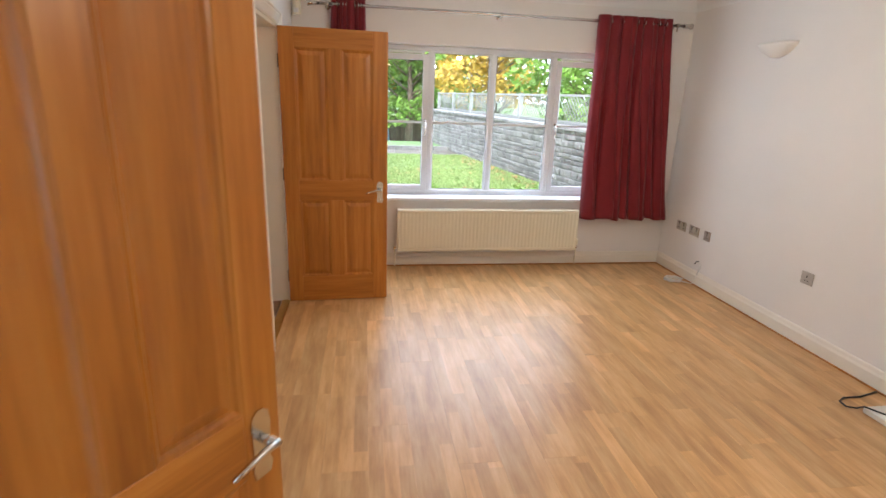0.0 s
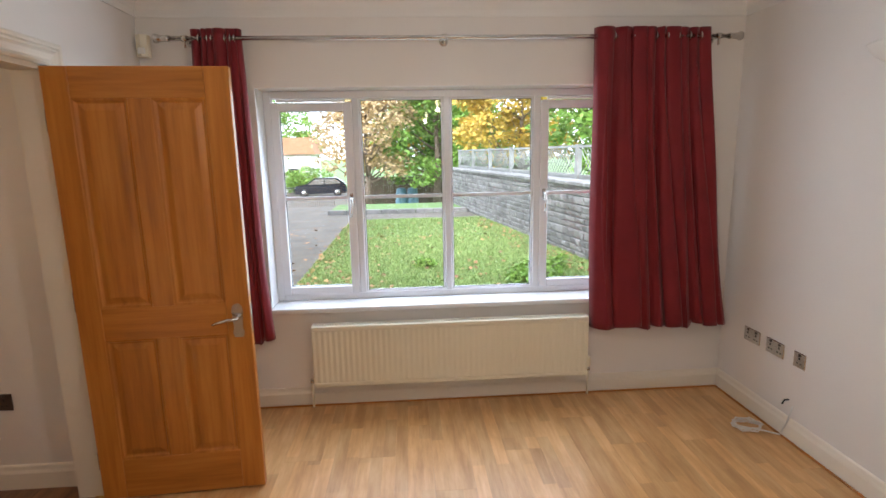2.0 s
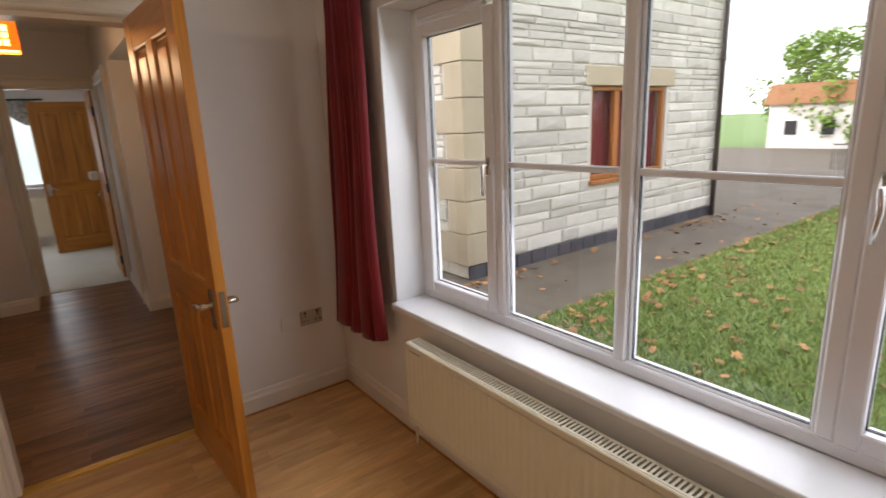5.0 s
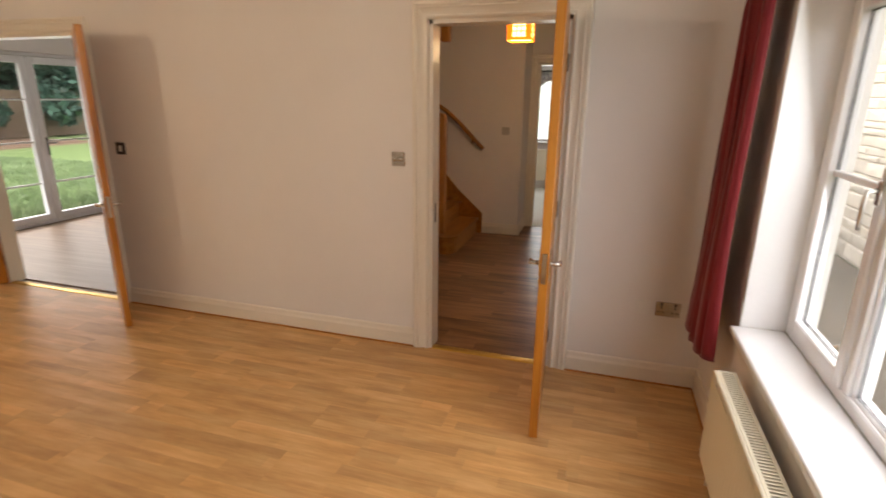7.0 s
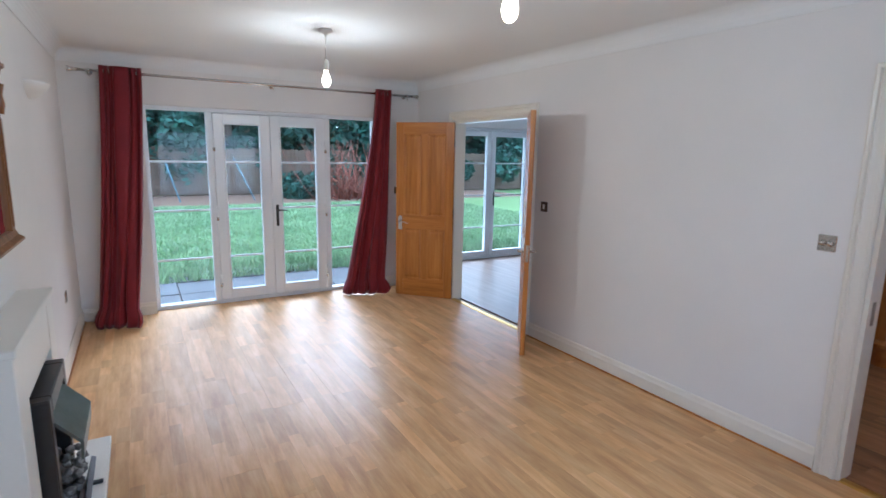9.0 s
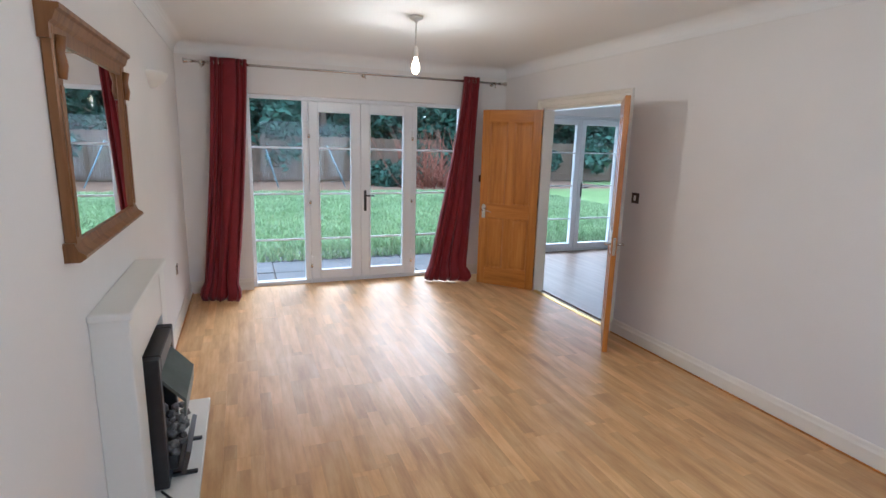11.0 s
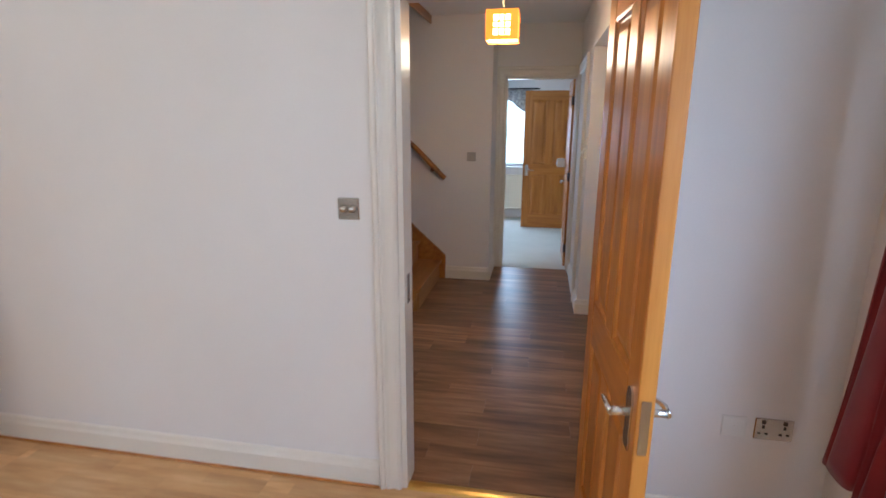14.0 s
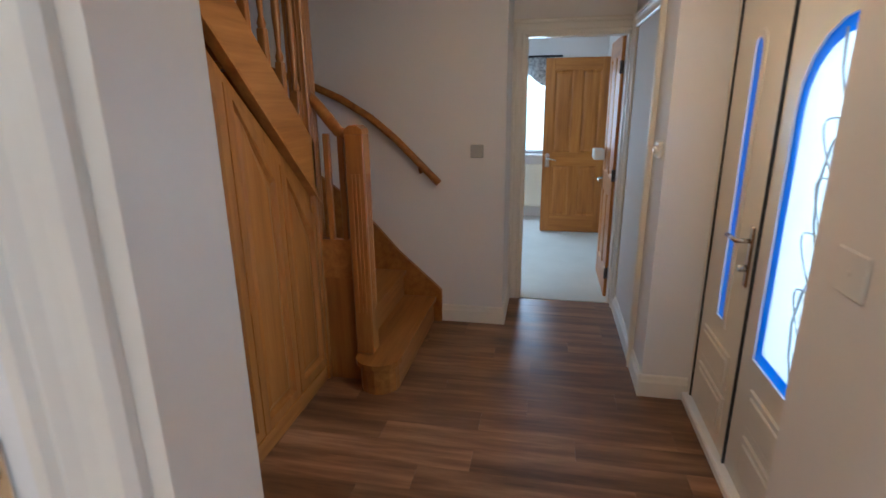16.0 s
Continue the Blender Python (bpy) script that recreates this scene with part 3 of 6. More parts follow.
part("window_sill", B(WX0 - 0.0, WX1, -0.035, YW + 0.002, WZ0 - 0.02, WZ0 + 0.012, bevel=0.008, seg=3), SILLW, win, "white gloss window board")
rev = bmesh.new()
for d in ((WX0 - 0.001, WX0 + 0.004), (WX1 - 0.004, WX1 + 0.001)):
    box(rev, *d, 0.002, YW, WZ0 + 0.013, WZ1)
part("reveal_lining", rev, SILLW, win)

# ---- french windows in the south wall ----
fw = thing("window_2", "white french windows with side lights and glazing bars", "french window", pose(1.75, S - 0.1, 0), kind="structure")
YF = S - 0.16
part("window_frame", frame_bm(FX0, FX1, 0.0, FZ1, YF, YF + 0.07, 0.04), UPVC, fw)
BARS = (1.52, 1.02, 0.51)
M0, M1, MC = 1.125, 2.365, 1.765
for x in (M0, M1):
    part("mullion", B(x - 0.03, x + 0.03, YF, YF + 0.072, 0.04, FZ1 - 0.04, bevel=0.006), UPVC, fw)
for a, b in ((FX0 + 0.04, M0 - 0.03), (M1 + 0.03, FX1 - 0.04)):
    p = part("pane", B(a, b, YF + 0.03, YF + 0.034, 0.04, FZ1 - 0.04), GLASS, fw)
    p.visible_shadow = False
    for z in BARS:
        part("glazing_bar", B(a, b, YF + 0.02, YF + 0.045, z - 0.01, z + 0.01, bevel=0.003), UPVC, fw)
for a, b, s in ((M0 + 0.032, MC - 0.002, 1), (MC + 0.002, M1 - 0.032, -1)):
    d = part("door", frame_bm(a, b, 0.045, FZ1 - 0.045, YF + 0.012, YF + 0.085, 0.098), UPVC, fw, "white half of the french doors")
    p = part("pane", B(a + 0.095, b - 0.095, YF + 0.045, YF + 0.049, 0.14, FZ1 - 0.14), GLASS, d)
    p.visible_shadow = False
    part("bead", frame_bm(a + 0.096, b - 0.096, 0.141, FZ1 - 0.141, YF + 0.04, YF + 0.1, 0.014), UPVC, d)
    for z in BARS:
        part("glazing_bar", B(a + 0.11, b - 0.11, YF + 0.036, YF + 0.06, z - 0.01, z + 0.01, bevel=0.003), UPVC, d)
    hx = a if s > 0 else b
    for z in (0.28, 1.0, 1.72):
        bm = bmesh.new()
        tube(bm, [(hx, YF + 0.095, z - 0.05), (hx, YF + 0.095, z + 0.05)], 0.011, 10)
        box(bm, hx - 0.045, hx + 0.045, YF + 0.083, YF + 0.092, z - 0.012, z + 0.035, bevel=0.003)
        part("hinge", bm, UPVC, d, "white flag hinge")
        bm = bmesh.new()
        tube(bm, [(hx, YF + 0.097, z - 0.09), (hx, YF + 0.097, z - 0.05)], 0.0125, 10)
        part("hinge_pin", bm, CHROME, d, "steel hinge pin")
bm = bmesh.new()
box(bm, MC - 0.065, MC - 0.035, YF + 0.085, YF + 0.095, 0.82, 1.06, bevel=0.006)
tube(bm, [(MC - 0.05, YF + 0.09, 1.0), (MC - 0.05, YF + 0.13, 1.0), (MC - 0.15, YF + 0.135, 1.0)], 0.009, 8)
part("handle", bm, BLACK, fw, "dark lever handle on a narrow plate")
part("door_sill", B(FX0, FX1, S - 0.3, YF + 0.07, -0.03, 0.012, bevel=0.004), UPVC, fw)

# ---- hall shell ----
HX = -3.13                        # wall beside the stairs
FXW = -3.66                       # wall with the far doorway
NY = -0.735                       # hall north side
FD_Y = -0.50                      # front door, inner face
hall_floor = solid("floor_hall", B(-3.66, -0.12, -3.48, FD_Y + 0.1, -0.12, -0.006), GROOVE, "dark brown wood-effect plank floor of the hall", "floor")
solid("wall_hall_north_near", B(-0.84, -0.12, NY, 0.25, -0.3, H), PAINT, "white painted hall wall beside the front door", "wall")
solid("wall_hall_north_far", B(-3.66, -2.33, NY, 0.25, -0.3, H), PAINT, "white painted pier beside the front door", "wall")
solid("wall_hall_over_door", B(-2.33, -0.84, NY, 0.25, 2.1, H), PAINT, "white painted wall above the front door", "wall")
wall("wall_hall_far", "y", FXW, -0.12, -1.66, 0.25, -0.3, H, [(-1.475, -0.75, -0.02, DOOR_H)], PAINT, "white painted wall with a doorway")
solid("wall_stair", B(HX - 0.12, HX, -3.6, -1.556, -0.3, 4.9), PAINT, "tall white painted wall beside the stairs", "wall")
solid("wall_stair_return", B(FXW, HX - 0.12, -1.66, -1.556, -0.3, H), PAINT, "white painted wall return beside the doorway", "wall")
solid("wall_stair_south", B(HX, -0.12, -3.6, -3.48, -0.3, 4.9), PAINT, "white painted wall behind the stairs", "wall")
solid("wall_stair_upper", B(HX, -0.12, -2.13, -2.03, H + 0.15, 4.9), PAINT, "white painted landing wall", "wall")
solid("wall_stair_upper_east", B(-0.12, -0.0, -3.6, -2.03, H + 0.15, 4.9), PAINT, "white painted landing wall", "wall")
solid("ceiling_hall", B(-3.78, -0.12, -2.13, 0.25, H, H + 0.15), CEIL, "white painted hall ceiling", "ceiling")
solid("ceiling_stairwell", B(-3.25, 0, -3.6, -2.03, 4.9, 5.0), CEIL, "white ceiling over the stairwell", "ceiling")
skirting(-0.84, NY, -0.12, NY, (0, -1), None)
skirting(-3.66, NY, -2.33, NY, (0, -1), None)
skirting(-2.33, NY - 0.018, -2.33, FD_Y, (1, 0), None)
skirting(HX, -2.0, HX, -1.556, (1, 0), None)
skirting(FXW, -1.556, HX + 0.018, -1.556, (0, 1), None)
skirting(-0.12, -2.5, -0.12, HY0 - 0.1, (-1, 0), None)
architrave("trim", "y", FXW, 1, -1.475, -0.75, DOOR_H)
lining("door_frame", "y", FXW - 0.12, FXW, -1.475, -0.75, DOOR_H)
architrave("trim", "x", NY, -1, -3.5, -2.72, DOOR_H)

# ---- doors ----
ang = math.degrees(math.atan2(-0.836 + 0.88, 0.73 - 0.0))
panel_door("door_1", 0.745, pose(0.012, -0.868, 0.008, 0, 0, ang), "open four-panel oak door to the hall", 1)
panel_door("door_2", 0.625, pose(0.012, -4.215, 0.008, 0, 0, 53), "open four-panel oak leaf of a double door", 1)
panel_door("door_3", 0.68, pose(0.012, -5.465, 0.008, 0, 0, math.degrees(math.atan2(-0.515, 0.475))), "open four-panel oak leaf beside a red curtain", -1)
panel_door("door_4", 0.70, pose(FXW - 0.12, -0.775, 0.008, 0, 0, 180), "open four-panel oak door to the far room", 1)
panel_door("door_5", 0.72, pose(-5.93, -0.62, 0.008, 0, 0, -90), "closed-over four-panel oak door in the far room", 1)

# ---- far room ----
solid("floor_far", B(-7.2, FXW + 0.0, -3.4, 0.4, -0.12, 0.004), CARPET, "pale cream carpet of the far room", "floor")
solid("ceiling_far", B(-7.2, FXW - 0.12, -3.4, 0.4, 2.4, 2.5), CEIL, "white ceiling of the far room", "ceiling")
wall("wall_far_west", "y", -6.75, -0.2, -3.4, 0.4, -0.3, 2.5, [(-3.1, -1.3, 0.85, 1.95)], PAINT, "white wall with a window")
solid("wall_far_north", B(-6.75, FXW - 0.12, -0.6, 0.4, -0.3, 2.5), PAINT, "white wall of the far room", "wall")
solid("wall_far_south", B(-6.75, FXW - 0.12, -3.4, -3.3, -0.3, 2.5), PAINT, "white wall of the far room", "wall")
w3 = thing("window_3", "white window with a plain sill in the far room", "window", pose(-6.8, -1.95, 0.85), kind="structure")
bm = bmesh.new()
for y0, y1, z0, z1 in ((-3.1, -3.05, 0.85, 1.95), (-1.35, -1.3, 0.85, 1.95), (-3.05, -1.35, 0.85, 0.9), (-3.05, -1.35, 1.9, 1.95), (-2.23, -2.17, 0.9, 1.9)):
    box(bm, -6.86, -6.79, y0, y1, z0, z1, bevel=0.005)
part("window_frame", bm, UPVC, w3)
# frosted pane added so the ground beyond shows only as pale white
p = part("net_pane", B(-6.83, -6.826, -3.05, -1.35, 0.9, 1.9), FROST, w3, "pale frosted pane")
p.visible_shadow = False
part("window_sill", B(-6.8, -6.68, -3.15, -1.25, 0.82, 0.85, bevel=0.008), SILLW, w3)


def radiator(name, label, m, w, h, depth=0.1, valves=True):
    """Ribbed panel radiator: local x along the wall, back at y 0, front at -depth."""
    r = thing(name, label, "radiator", m)
    bm = bmesh.new()
    n = int(w / 0.034)
    pts = []
    for k in range(n * 4 + 1):
        x = w * k / (n * 4)
        pts.append((x, -depth - 0.004 * max(0.0, math.sin(2 * math.pi * k / 4 + 0.6))))
    lo = [bm.verts.new((x, y, 0.03)) for x, y in pts]
    hi = [bm.verts.new((x, y, h - 0.03)) for x, y in pts]
    for k in range(len(pts) - 1):
        bm.faces.new((lo[k], lo[k + 1], hi[k + 1], hi[k])).smooth = True
    box(bm, 0, w, -depth - 0.001, -depth + 0.012, 0, 0.03, bevel=0.004)
    box(bm, 0, w, -depth - 0.001, -depth + 0.012, h - 0.03, h, bevel=0.004)
    part("front_panel", bm, RADM, r, "", True)
    bm = bmesh.new()
    box(bm, 0.006, w - 0.006, -0.03, -0.02, 0, h - 0.006)
    for a in (0.0, w - 0.004):
        box(bm, a, a + 0.004, -depth + 0.012, -0.02, 0.0, h, bevel=0.001)
    part("back_panel", bm, RADM, r, "", True)
    bm = bmesh.new()
    for a, b in ((0.005, w / 2 - 0.004), (w / 2 + 0.004, w - 0.005)):
        box(bm, a, b, -depth + 0.012, -depth + 0.022, h - 0.006, h - 0.001)
        box(bm, a, b, -0.034, -0.022, h - 0.006, h - 0.001)
        x = a
        while x < b - 0.008:
            box(bm, x, x + 0.0075, -depth + 0.022, -0.034, h - 0.005, h - 0.002)
            x += 0.0155
    part("top_grille", bm, RADM, r, "slotted top grille", True)
    if valves:
        for x, s in ((-0.022, 1), (w + 0.022, -1)):
            bm = bmesh.new()
            tube(bm, [(x, -0.05, -0.155), (x, -0.05, 0.03)], 0.0075, 8)
            tube(bm, [(x, -0.05, 0.03), (x + 0.03 * s, -0.05, 0.03)], 0.009, 8)
            part("pipe", bm, RADM, r, "painted pipe", True)
            bm = bmesh.new()
            lathe(bm, [(0.012, 0.0), (0.014, 0.012), (0.012, 0.024)], 10, pose(x, -0.05, 0.012))
            part("valve_body", bm, CHROME, r, "", True)
            if s < 0:
                bm = bmesh.new()
                lathe(bm, [(0.012, 0.0), (0.017, 0.008), (0.017, 0.055), (0.012, 0.065)], 12, pose(x, -0.05, 0.04))
                part("valve_cap", bm, RADM, r, "cream valve cap", True)
    return r


radiator("radiator", "long cream panel radiator under the window", pose(0.885, -0.028, 0.175), 1.74, 0.395)
radiator("radiator", "white panel radiator under the far room window", pose(-6.72, -2.5, 0.159, 0, 0, 90), 1.2, 0.56)


# ---- curtains and poles ----
def curtain(name, label, z0, z1, top, bottom, y_top, y_bot, folds, out, seed=1, amp=0.06, puddle=0.0):
    """Eyelet curtain: uneven rolls of cloth between sharp creases. top and bottom are spans in x, y_bot the hem's depth at both ends, out the way into the room."""
    rnd = random.Random(seed)
    c = thing(name, label, "curtain", pose((top[0] + top[1]) / 2, y_top, z1))
    widths = [rnd.choice((0.45, 0.6, 1.0, 1.5)) for _ in range(folds)]
    marks = [0.0]
    for w in widths:
        marks.append(marks[-1] + w / sum(widths))
    depth = [amp * rnd.uniform(0.45, 1.0) * min(1.0, 0.55 + w * 0.5) for w in widths]
    drift = [0.0] + [rnd.uniform(-0.022, 0.022) for _ in range(folds - 1)] + [0.0]
    bm = bmesh.new()
    steps, nv = 12, 44
    grid = []
    for j in range(nv + 1):
        v = j / nv
        e = v ** 1.35
        low = max(0.0, (v - 0.93) / 0.07)
        row = []
        for k in range(folds):
            a, b = marks[k] + drift[k] * v, marks[k + 1] + drift[k + 1] * v
            for i in range(steps + (k == folds - 1)):
                f = i / steps
                u = a + (b - a) * f
                x0, x1 = top[0] + (bottom[0] - top[0]) * e, top[1] + (bottom[1] - top[1]) * e
                roll = max(0.0, math.sin(math.pi * f)) ** 0.45
                lean = 0.35 * math.sin(2.1 * k + 3.0 * v) * math.sin(2 * math.pi * f) * (b - a)
                yb = y_bot[0] + (y_bot[1] - y_bot[0]) * u
                y = y_top + (yb - y_top) * e + out * (depth[k] * (0.75 + 0.35 * v) * (roll - 0.45) + 0.008 * math.sin(6 * v + 5 * u + seed))
                y += out * puddle * math.sin(math.pi * 0.8 * low) * (0.75 + 0.25 * math.sin(9 * u + seed))
                u += 0.25 * puddle * 10 * (u - 0.5) * math.sin(math.pi * 0.8 * low)
                x = x0 + (x1 - x0) * (u + lean) + 0.006 * math.sin(8 * v + 3 * k) * v
                z = z1 + (z0 - z1) * v + 0.012 * math.sin(k * 2.3) * low * (puddle == 0) 
                row.append(bm.verts.new((x, y, z)))
        grid.append(row)
    for r, q in zip(grid, grid[1:]):
        for i in range(len(r) - 1):
            bm.faces.new((r[i], r[i + 1], q[i + 1], q[i])).smooth = True
    cloth = part("cloth", bm, CURT, c)
    md = cloth.modifiers.new("thickness", "SOLIDIFY")
    md.thickness = 0.004
    for m in marks[1:-1]:
        x = top[0] + (top[1] - top[0]) * m
        ring = bmesh.new()
        pts = [(x + 0.002 * math.cos(a), y_top + 0.024 * math.cos(a), z1 - 0.05 + 0.024 * math.sin(a)) for a in (2 * math.pi * q / 14 for q in range(15))]
        tube(ring, pts, 0.004, 6)
        part("eyelet", ring, CHROME, c, "steel eyelet")
    return c


def pole(label, x0, x1, y, z, wall_y, brackets):
    p = thing("curtain_pole", label, "curtain pole", pose((x0 + x1) / 2, y, z))
    bm = bmesh.new()
    tube(bm, [(x0 + 0.06, y, z), (x1 - 0.06, y, z)], 0.0125, 12)
    part("rod", bm, CHROME, p)
    for x, s in ((x0, 1), (x1, -1)):
        bm = bmesh.new()
        lathe(bm, [(0.024, 0.0), (0.026, 0.008), (0.018, 0.03), (0.015, 0.06), (0.018, 0.064), (0.018, 0.078)], 16, pose(x, y, z, 0, 90 * s, 0))
        part("finial", bm, CHROME, p)
    for x in brackets:
        bm = bmesh.new()
        tube(bm, [(x, wall_y, z - 0.005), (x, y, z - 0.005)], 0.007, 8)
        lathe(bm, [(0.026, 0), (0.024, 0.008), (0.012, 0.012)], 14, pose(x, wall_y, z - 0.005, -90 if wall_y < y else 90, 0, 0))
        tube(bm, [(x, y, z - 0.05), (x, y, z + 0.016)], 0.006, 8)
        tube(bm, [(x - 0.012, y, z), (x + 0.012, y, z)], 0.018, 12)
        part("bracket", bm, CHROME, p)
    return p


pole("long brushed steel curtain pole above the window", 0.14, 3.50, -0.1, 2.255, 0, (0.3, 1.74, 3.36))
pole("long brushed steel curtain pole above the french windows", 0.06, 3.5, S + 0.1, 2.315, S, (0.2, 1.75, 3.34))
curtain("curtain", "dark red eyelet curtain hanging to below the sill", 0.49, 2.305, (2.62, 3.3), (2.64, 3.53), -0.1, (-0.12, -0.14), 9, -1, 13, 0.1)
curtain("curtain", "gathered dark red eyelet curtain beside the window", 0.48, 2.305, (0.33, 0.6), (0.17, 0.65), -0.09, (-0.12, -0.1), 7, -1, 5, 0.08)
curtain("curtain", "floor-length red eyelet curtain beside the fireplace wall", 0.012, 2.365, (2.93, 3.26), (3.12, 3.45), S + 0.1, (S + 0.4, S + 0.27), 6, 1, 8, 0.1, 0.09)
curtain("curtain", "floor-length red eyelet curtain swept sideways beside the oak leaf", 0.012, 2.365, (0.40, 0.60), (0.58, 1.02), S + 0.1, (S + 0.32, S + 0.12), 6, 1, 9, 0.1, 0.09)


# ---- electrical fittings ----
def on_wall(x, y, z, n):
    """A pose whose local y points off the wall (n: the wall's outward way)."""
    return pose(x, y, z, 0, 0, {(1, 0): -90, (-1, 0): 90, (0, -1): 180, (0, 1): 0}[n])


def socket(label, m, w=0.146, mat=CHROME, kind="socket", group=""):
    s = thing("wall_socket" if kind == "socket" else "light_switch", label, kind, m, group)
    part("plate", B(-w / 2, w / 2, 0, 0.007, -0.043, 0.043, bevel=0.003), mat, s, "", True)
    if kind == "socket":
        for c in ((-0.036, 0.036) if w > 0.1 else (0.0,)):
            bm = bmesh.new()
            box(bm, c - 0.004, c + 0.004, 0.0065, 0.0085, 0.004, 0.016)
            for dx in (-0.012, 0.012):
                box(bm, c + dx - 0.005, c + dx + 0.005, 0.0065, 0.0085, -0.02, -0.014)
            part("pin_holes", bm, BLACK, s, "dark pin holes", True)
            part("rocker", B(c - 0.007, c + 0.007, 0.006, 0.011, 0.022, 0.036, bevel=0.002), DARK if mat is CHROME else mat, s, "", True)
    elif kind == "switch":
        if mat is DARK:
            part("rocker", B(-0.012, 0.012, 0.006, 0.012, -0.022, 0.022, bevel=0.003), PLASTIC, s, "", True)
        for c in (-0.017, 0.017) if mat is CHROME else ():
            bm = bmesh.new()
            lathe(bm, [(0.0135, 0.006), (0.0135, 0.009), (0.011, 0.0095), (0.0105, 0.026), (0.0095, 0.029), (0.001, 0.029)], 18, pose(c, 0, 0, -90, 0, 0))
            knob = part("dimmer_knob", bm, CHROME, s, "polished steel knob", True)
            bm = bmesh.new()
            lathe(bm, [(0.0155, 0.0065), (0.0155, 0.008), (0.0136, 0.008)], 18, pose(c, 0, 0, -90, 0, 0))
            part("collar", bm, BLACK, knob, "dark ring round the knob", True)
    else:
        part("screw_cover", B(-0.005, 0.005, 0.006, 0.0085, -0.005, 0.005, bevel=0.001), mat, s, "", True)
    return s


E_ = (-1, 0)
for y in (-0.32, -0.52, -0.71):
    socket("brushed steel socket plate low on the white wall", on_wall(W, y, 0.47, E_), 0.146 if y > -0.6 else 0.086, group="sockets in the corner")
socket("single pale socket plate low on the white wall", on_wall(W, -1.8, 0.47, E_), 0.1, GREYPL)
socket("steel socket plate near the red curtain", on_wall(W, -5.36, 0.5, E_), 0.1)
socket("steel double socket beside the curtain", on_wall(0, -0.2, 0.46, (1, 0)), 0.13, CHROME)
socket("white blanking plate low on the wall", on_wall(0, -0.335, 0.46, (1, 0)), 0.086, PLASTIC, "blank plate")
socket("steel double dimmer switch beside the doorway", on_wall(0, -1.808, 1.226, (1, 0)), 0.086, CHROME, "switch")
socket("bronze light switch beside the double doors", on_wall(0, -3.974, 1.21, (1, 0)), 0.086, DARK, "switch")
socket("bronze light switch behind the oak leaf", on_wall(0.28, S, 1.2, (0, 1)), 0.086, DARK, "switch")
socket("small steel switch plate on the stair wall", on_wall(HX, -1.744, 1.227, (1, 0)), 0.086, GREYPL, "blank plate")
socket("blank white plate on the hall wall", on_wall(-0.69, NY, 1.25, (0, -1)), 0.1, PLASTIC, "blank plate")
socket("dark socket low on the hall wall", on_wall(-0.51, NY, 0.46, (0, -1)), 0.146, DARK)
det = thing("alarm_sensor", "small cream motion sensor high in the corner", "sensor", pose(0.05, -0.03, 2.225))
bm = bmesh.new()
prism(bm, [(-0.035, 0.0), (0.035, 0.0), (0.03, -0.03), (0.0, -0.045), (-0.03, -0.03)], "z", -0.06, 0.06)
part("housing", bm, RADM, det, "", True)
part("lens", B(-0.02, 0.02, -0.046, -0.035, -0.045, -0.01, bevel=0.004), PLASTIC, det, "", True)


def pendant(x, y):
    p = thing("pendant_light", "bare lit bulb on a white flex from a ceiling rose", "pendant light", pose(x, y, H), "bare pendants")
    bm = bmesh.new()
    lathe(bm, [(0.05, 0.0), (0.05, -0.012), (0.042, -0.022), (0.014, -0.03), (0.01, -0.045)], 20)
    part("ceiling_rose", bm, PLASTIC, p, "", True)
    bm = bmesh.new()
    tube(bm, [(0, 0, -0.03), (0.002, 0, -0.12), (0, 0, -0.21)], 0.0035, 6)
    part("flex", bm, PLASTIC, p, "", True)
    bm = bmesh.new()
    lathe(bm, [(0.008, -0.2), (0.017, -0.215), (0.019, -0.27), (0.015, -0.28)], 14)
    part("lamp_holder", bm, PLASTIC, p, "", True)
    bm = bmesh.new()
    lathe(bm, [(0.013, -0.28), (0.016, -0.3), (0.026, -0.325), (0.031, -0.35), (0.027, -0.375), (0.015, -0.39), (0.003, -0.395)], 18)
    part("bulb", bm, BULB, p, "glowing warm white bulb", True)
    lamp("bulb_light", x, y, H - 0.43, BULB_W, (1, 0.84, 0.66), 0.03)


pendant(1.8, -4.36)
pendant(1.85, -2.13)


def sconce(y):
    s = thing("wall_light", "white plaster uplighter bowl on the wall", "wall light", pose(W, y, 2.0), "plaster uplighters")
    bm = bmesh.new()
    n = 16
    rings = []
    for r, z in ((0.02, -0.07), (0.065, -0.055), (0.12, -0.02), (0.15, 0.02), (0.155, 0.035), (0.145, 0.035), (0.11, -0.005), (0.05, -0.035)):
        rings.append([bm.verts.new((-r * 0.75 * math.sin(math.pi * k / n), r * 1.15 * math.cos(math.pi * k / n), z)) for k in range(n + 1)])
    for a, b in zip(rings, rings[1:]):
        for k in range(n):
            bm.faces.new((a[k], a[k + 1], b[k + 1], b[k])).smooth = True
    bmesh.ops.recalc_face_normals(bm, faces=bm.faces)
    part("bowl", bm, PLASTER, s, "", True)
    part("back_plate", B(-0.012, 0.0, -0.06, 0.06, -0.06, 0.02, bevel=0.004), PLASTER, s, "", True)


sconce(-1.1)
sconce(-4.75)

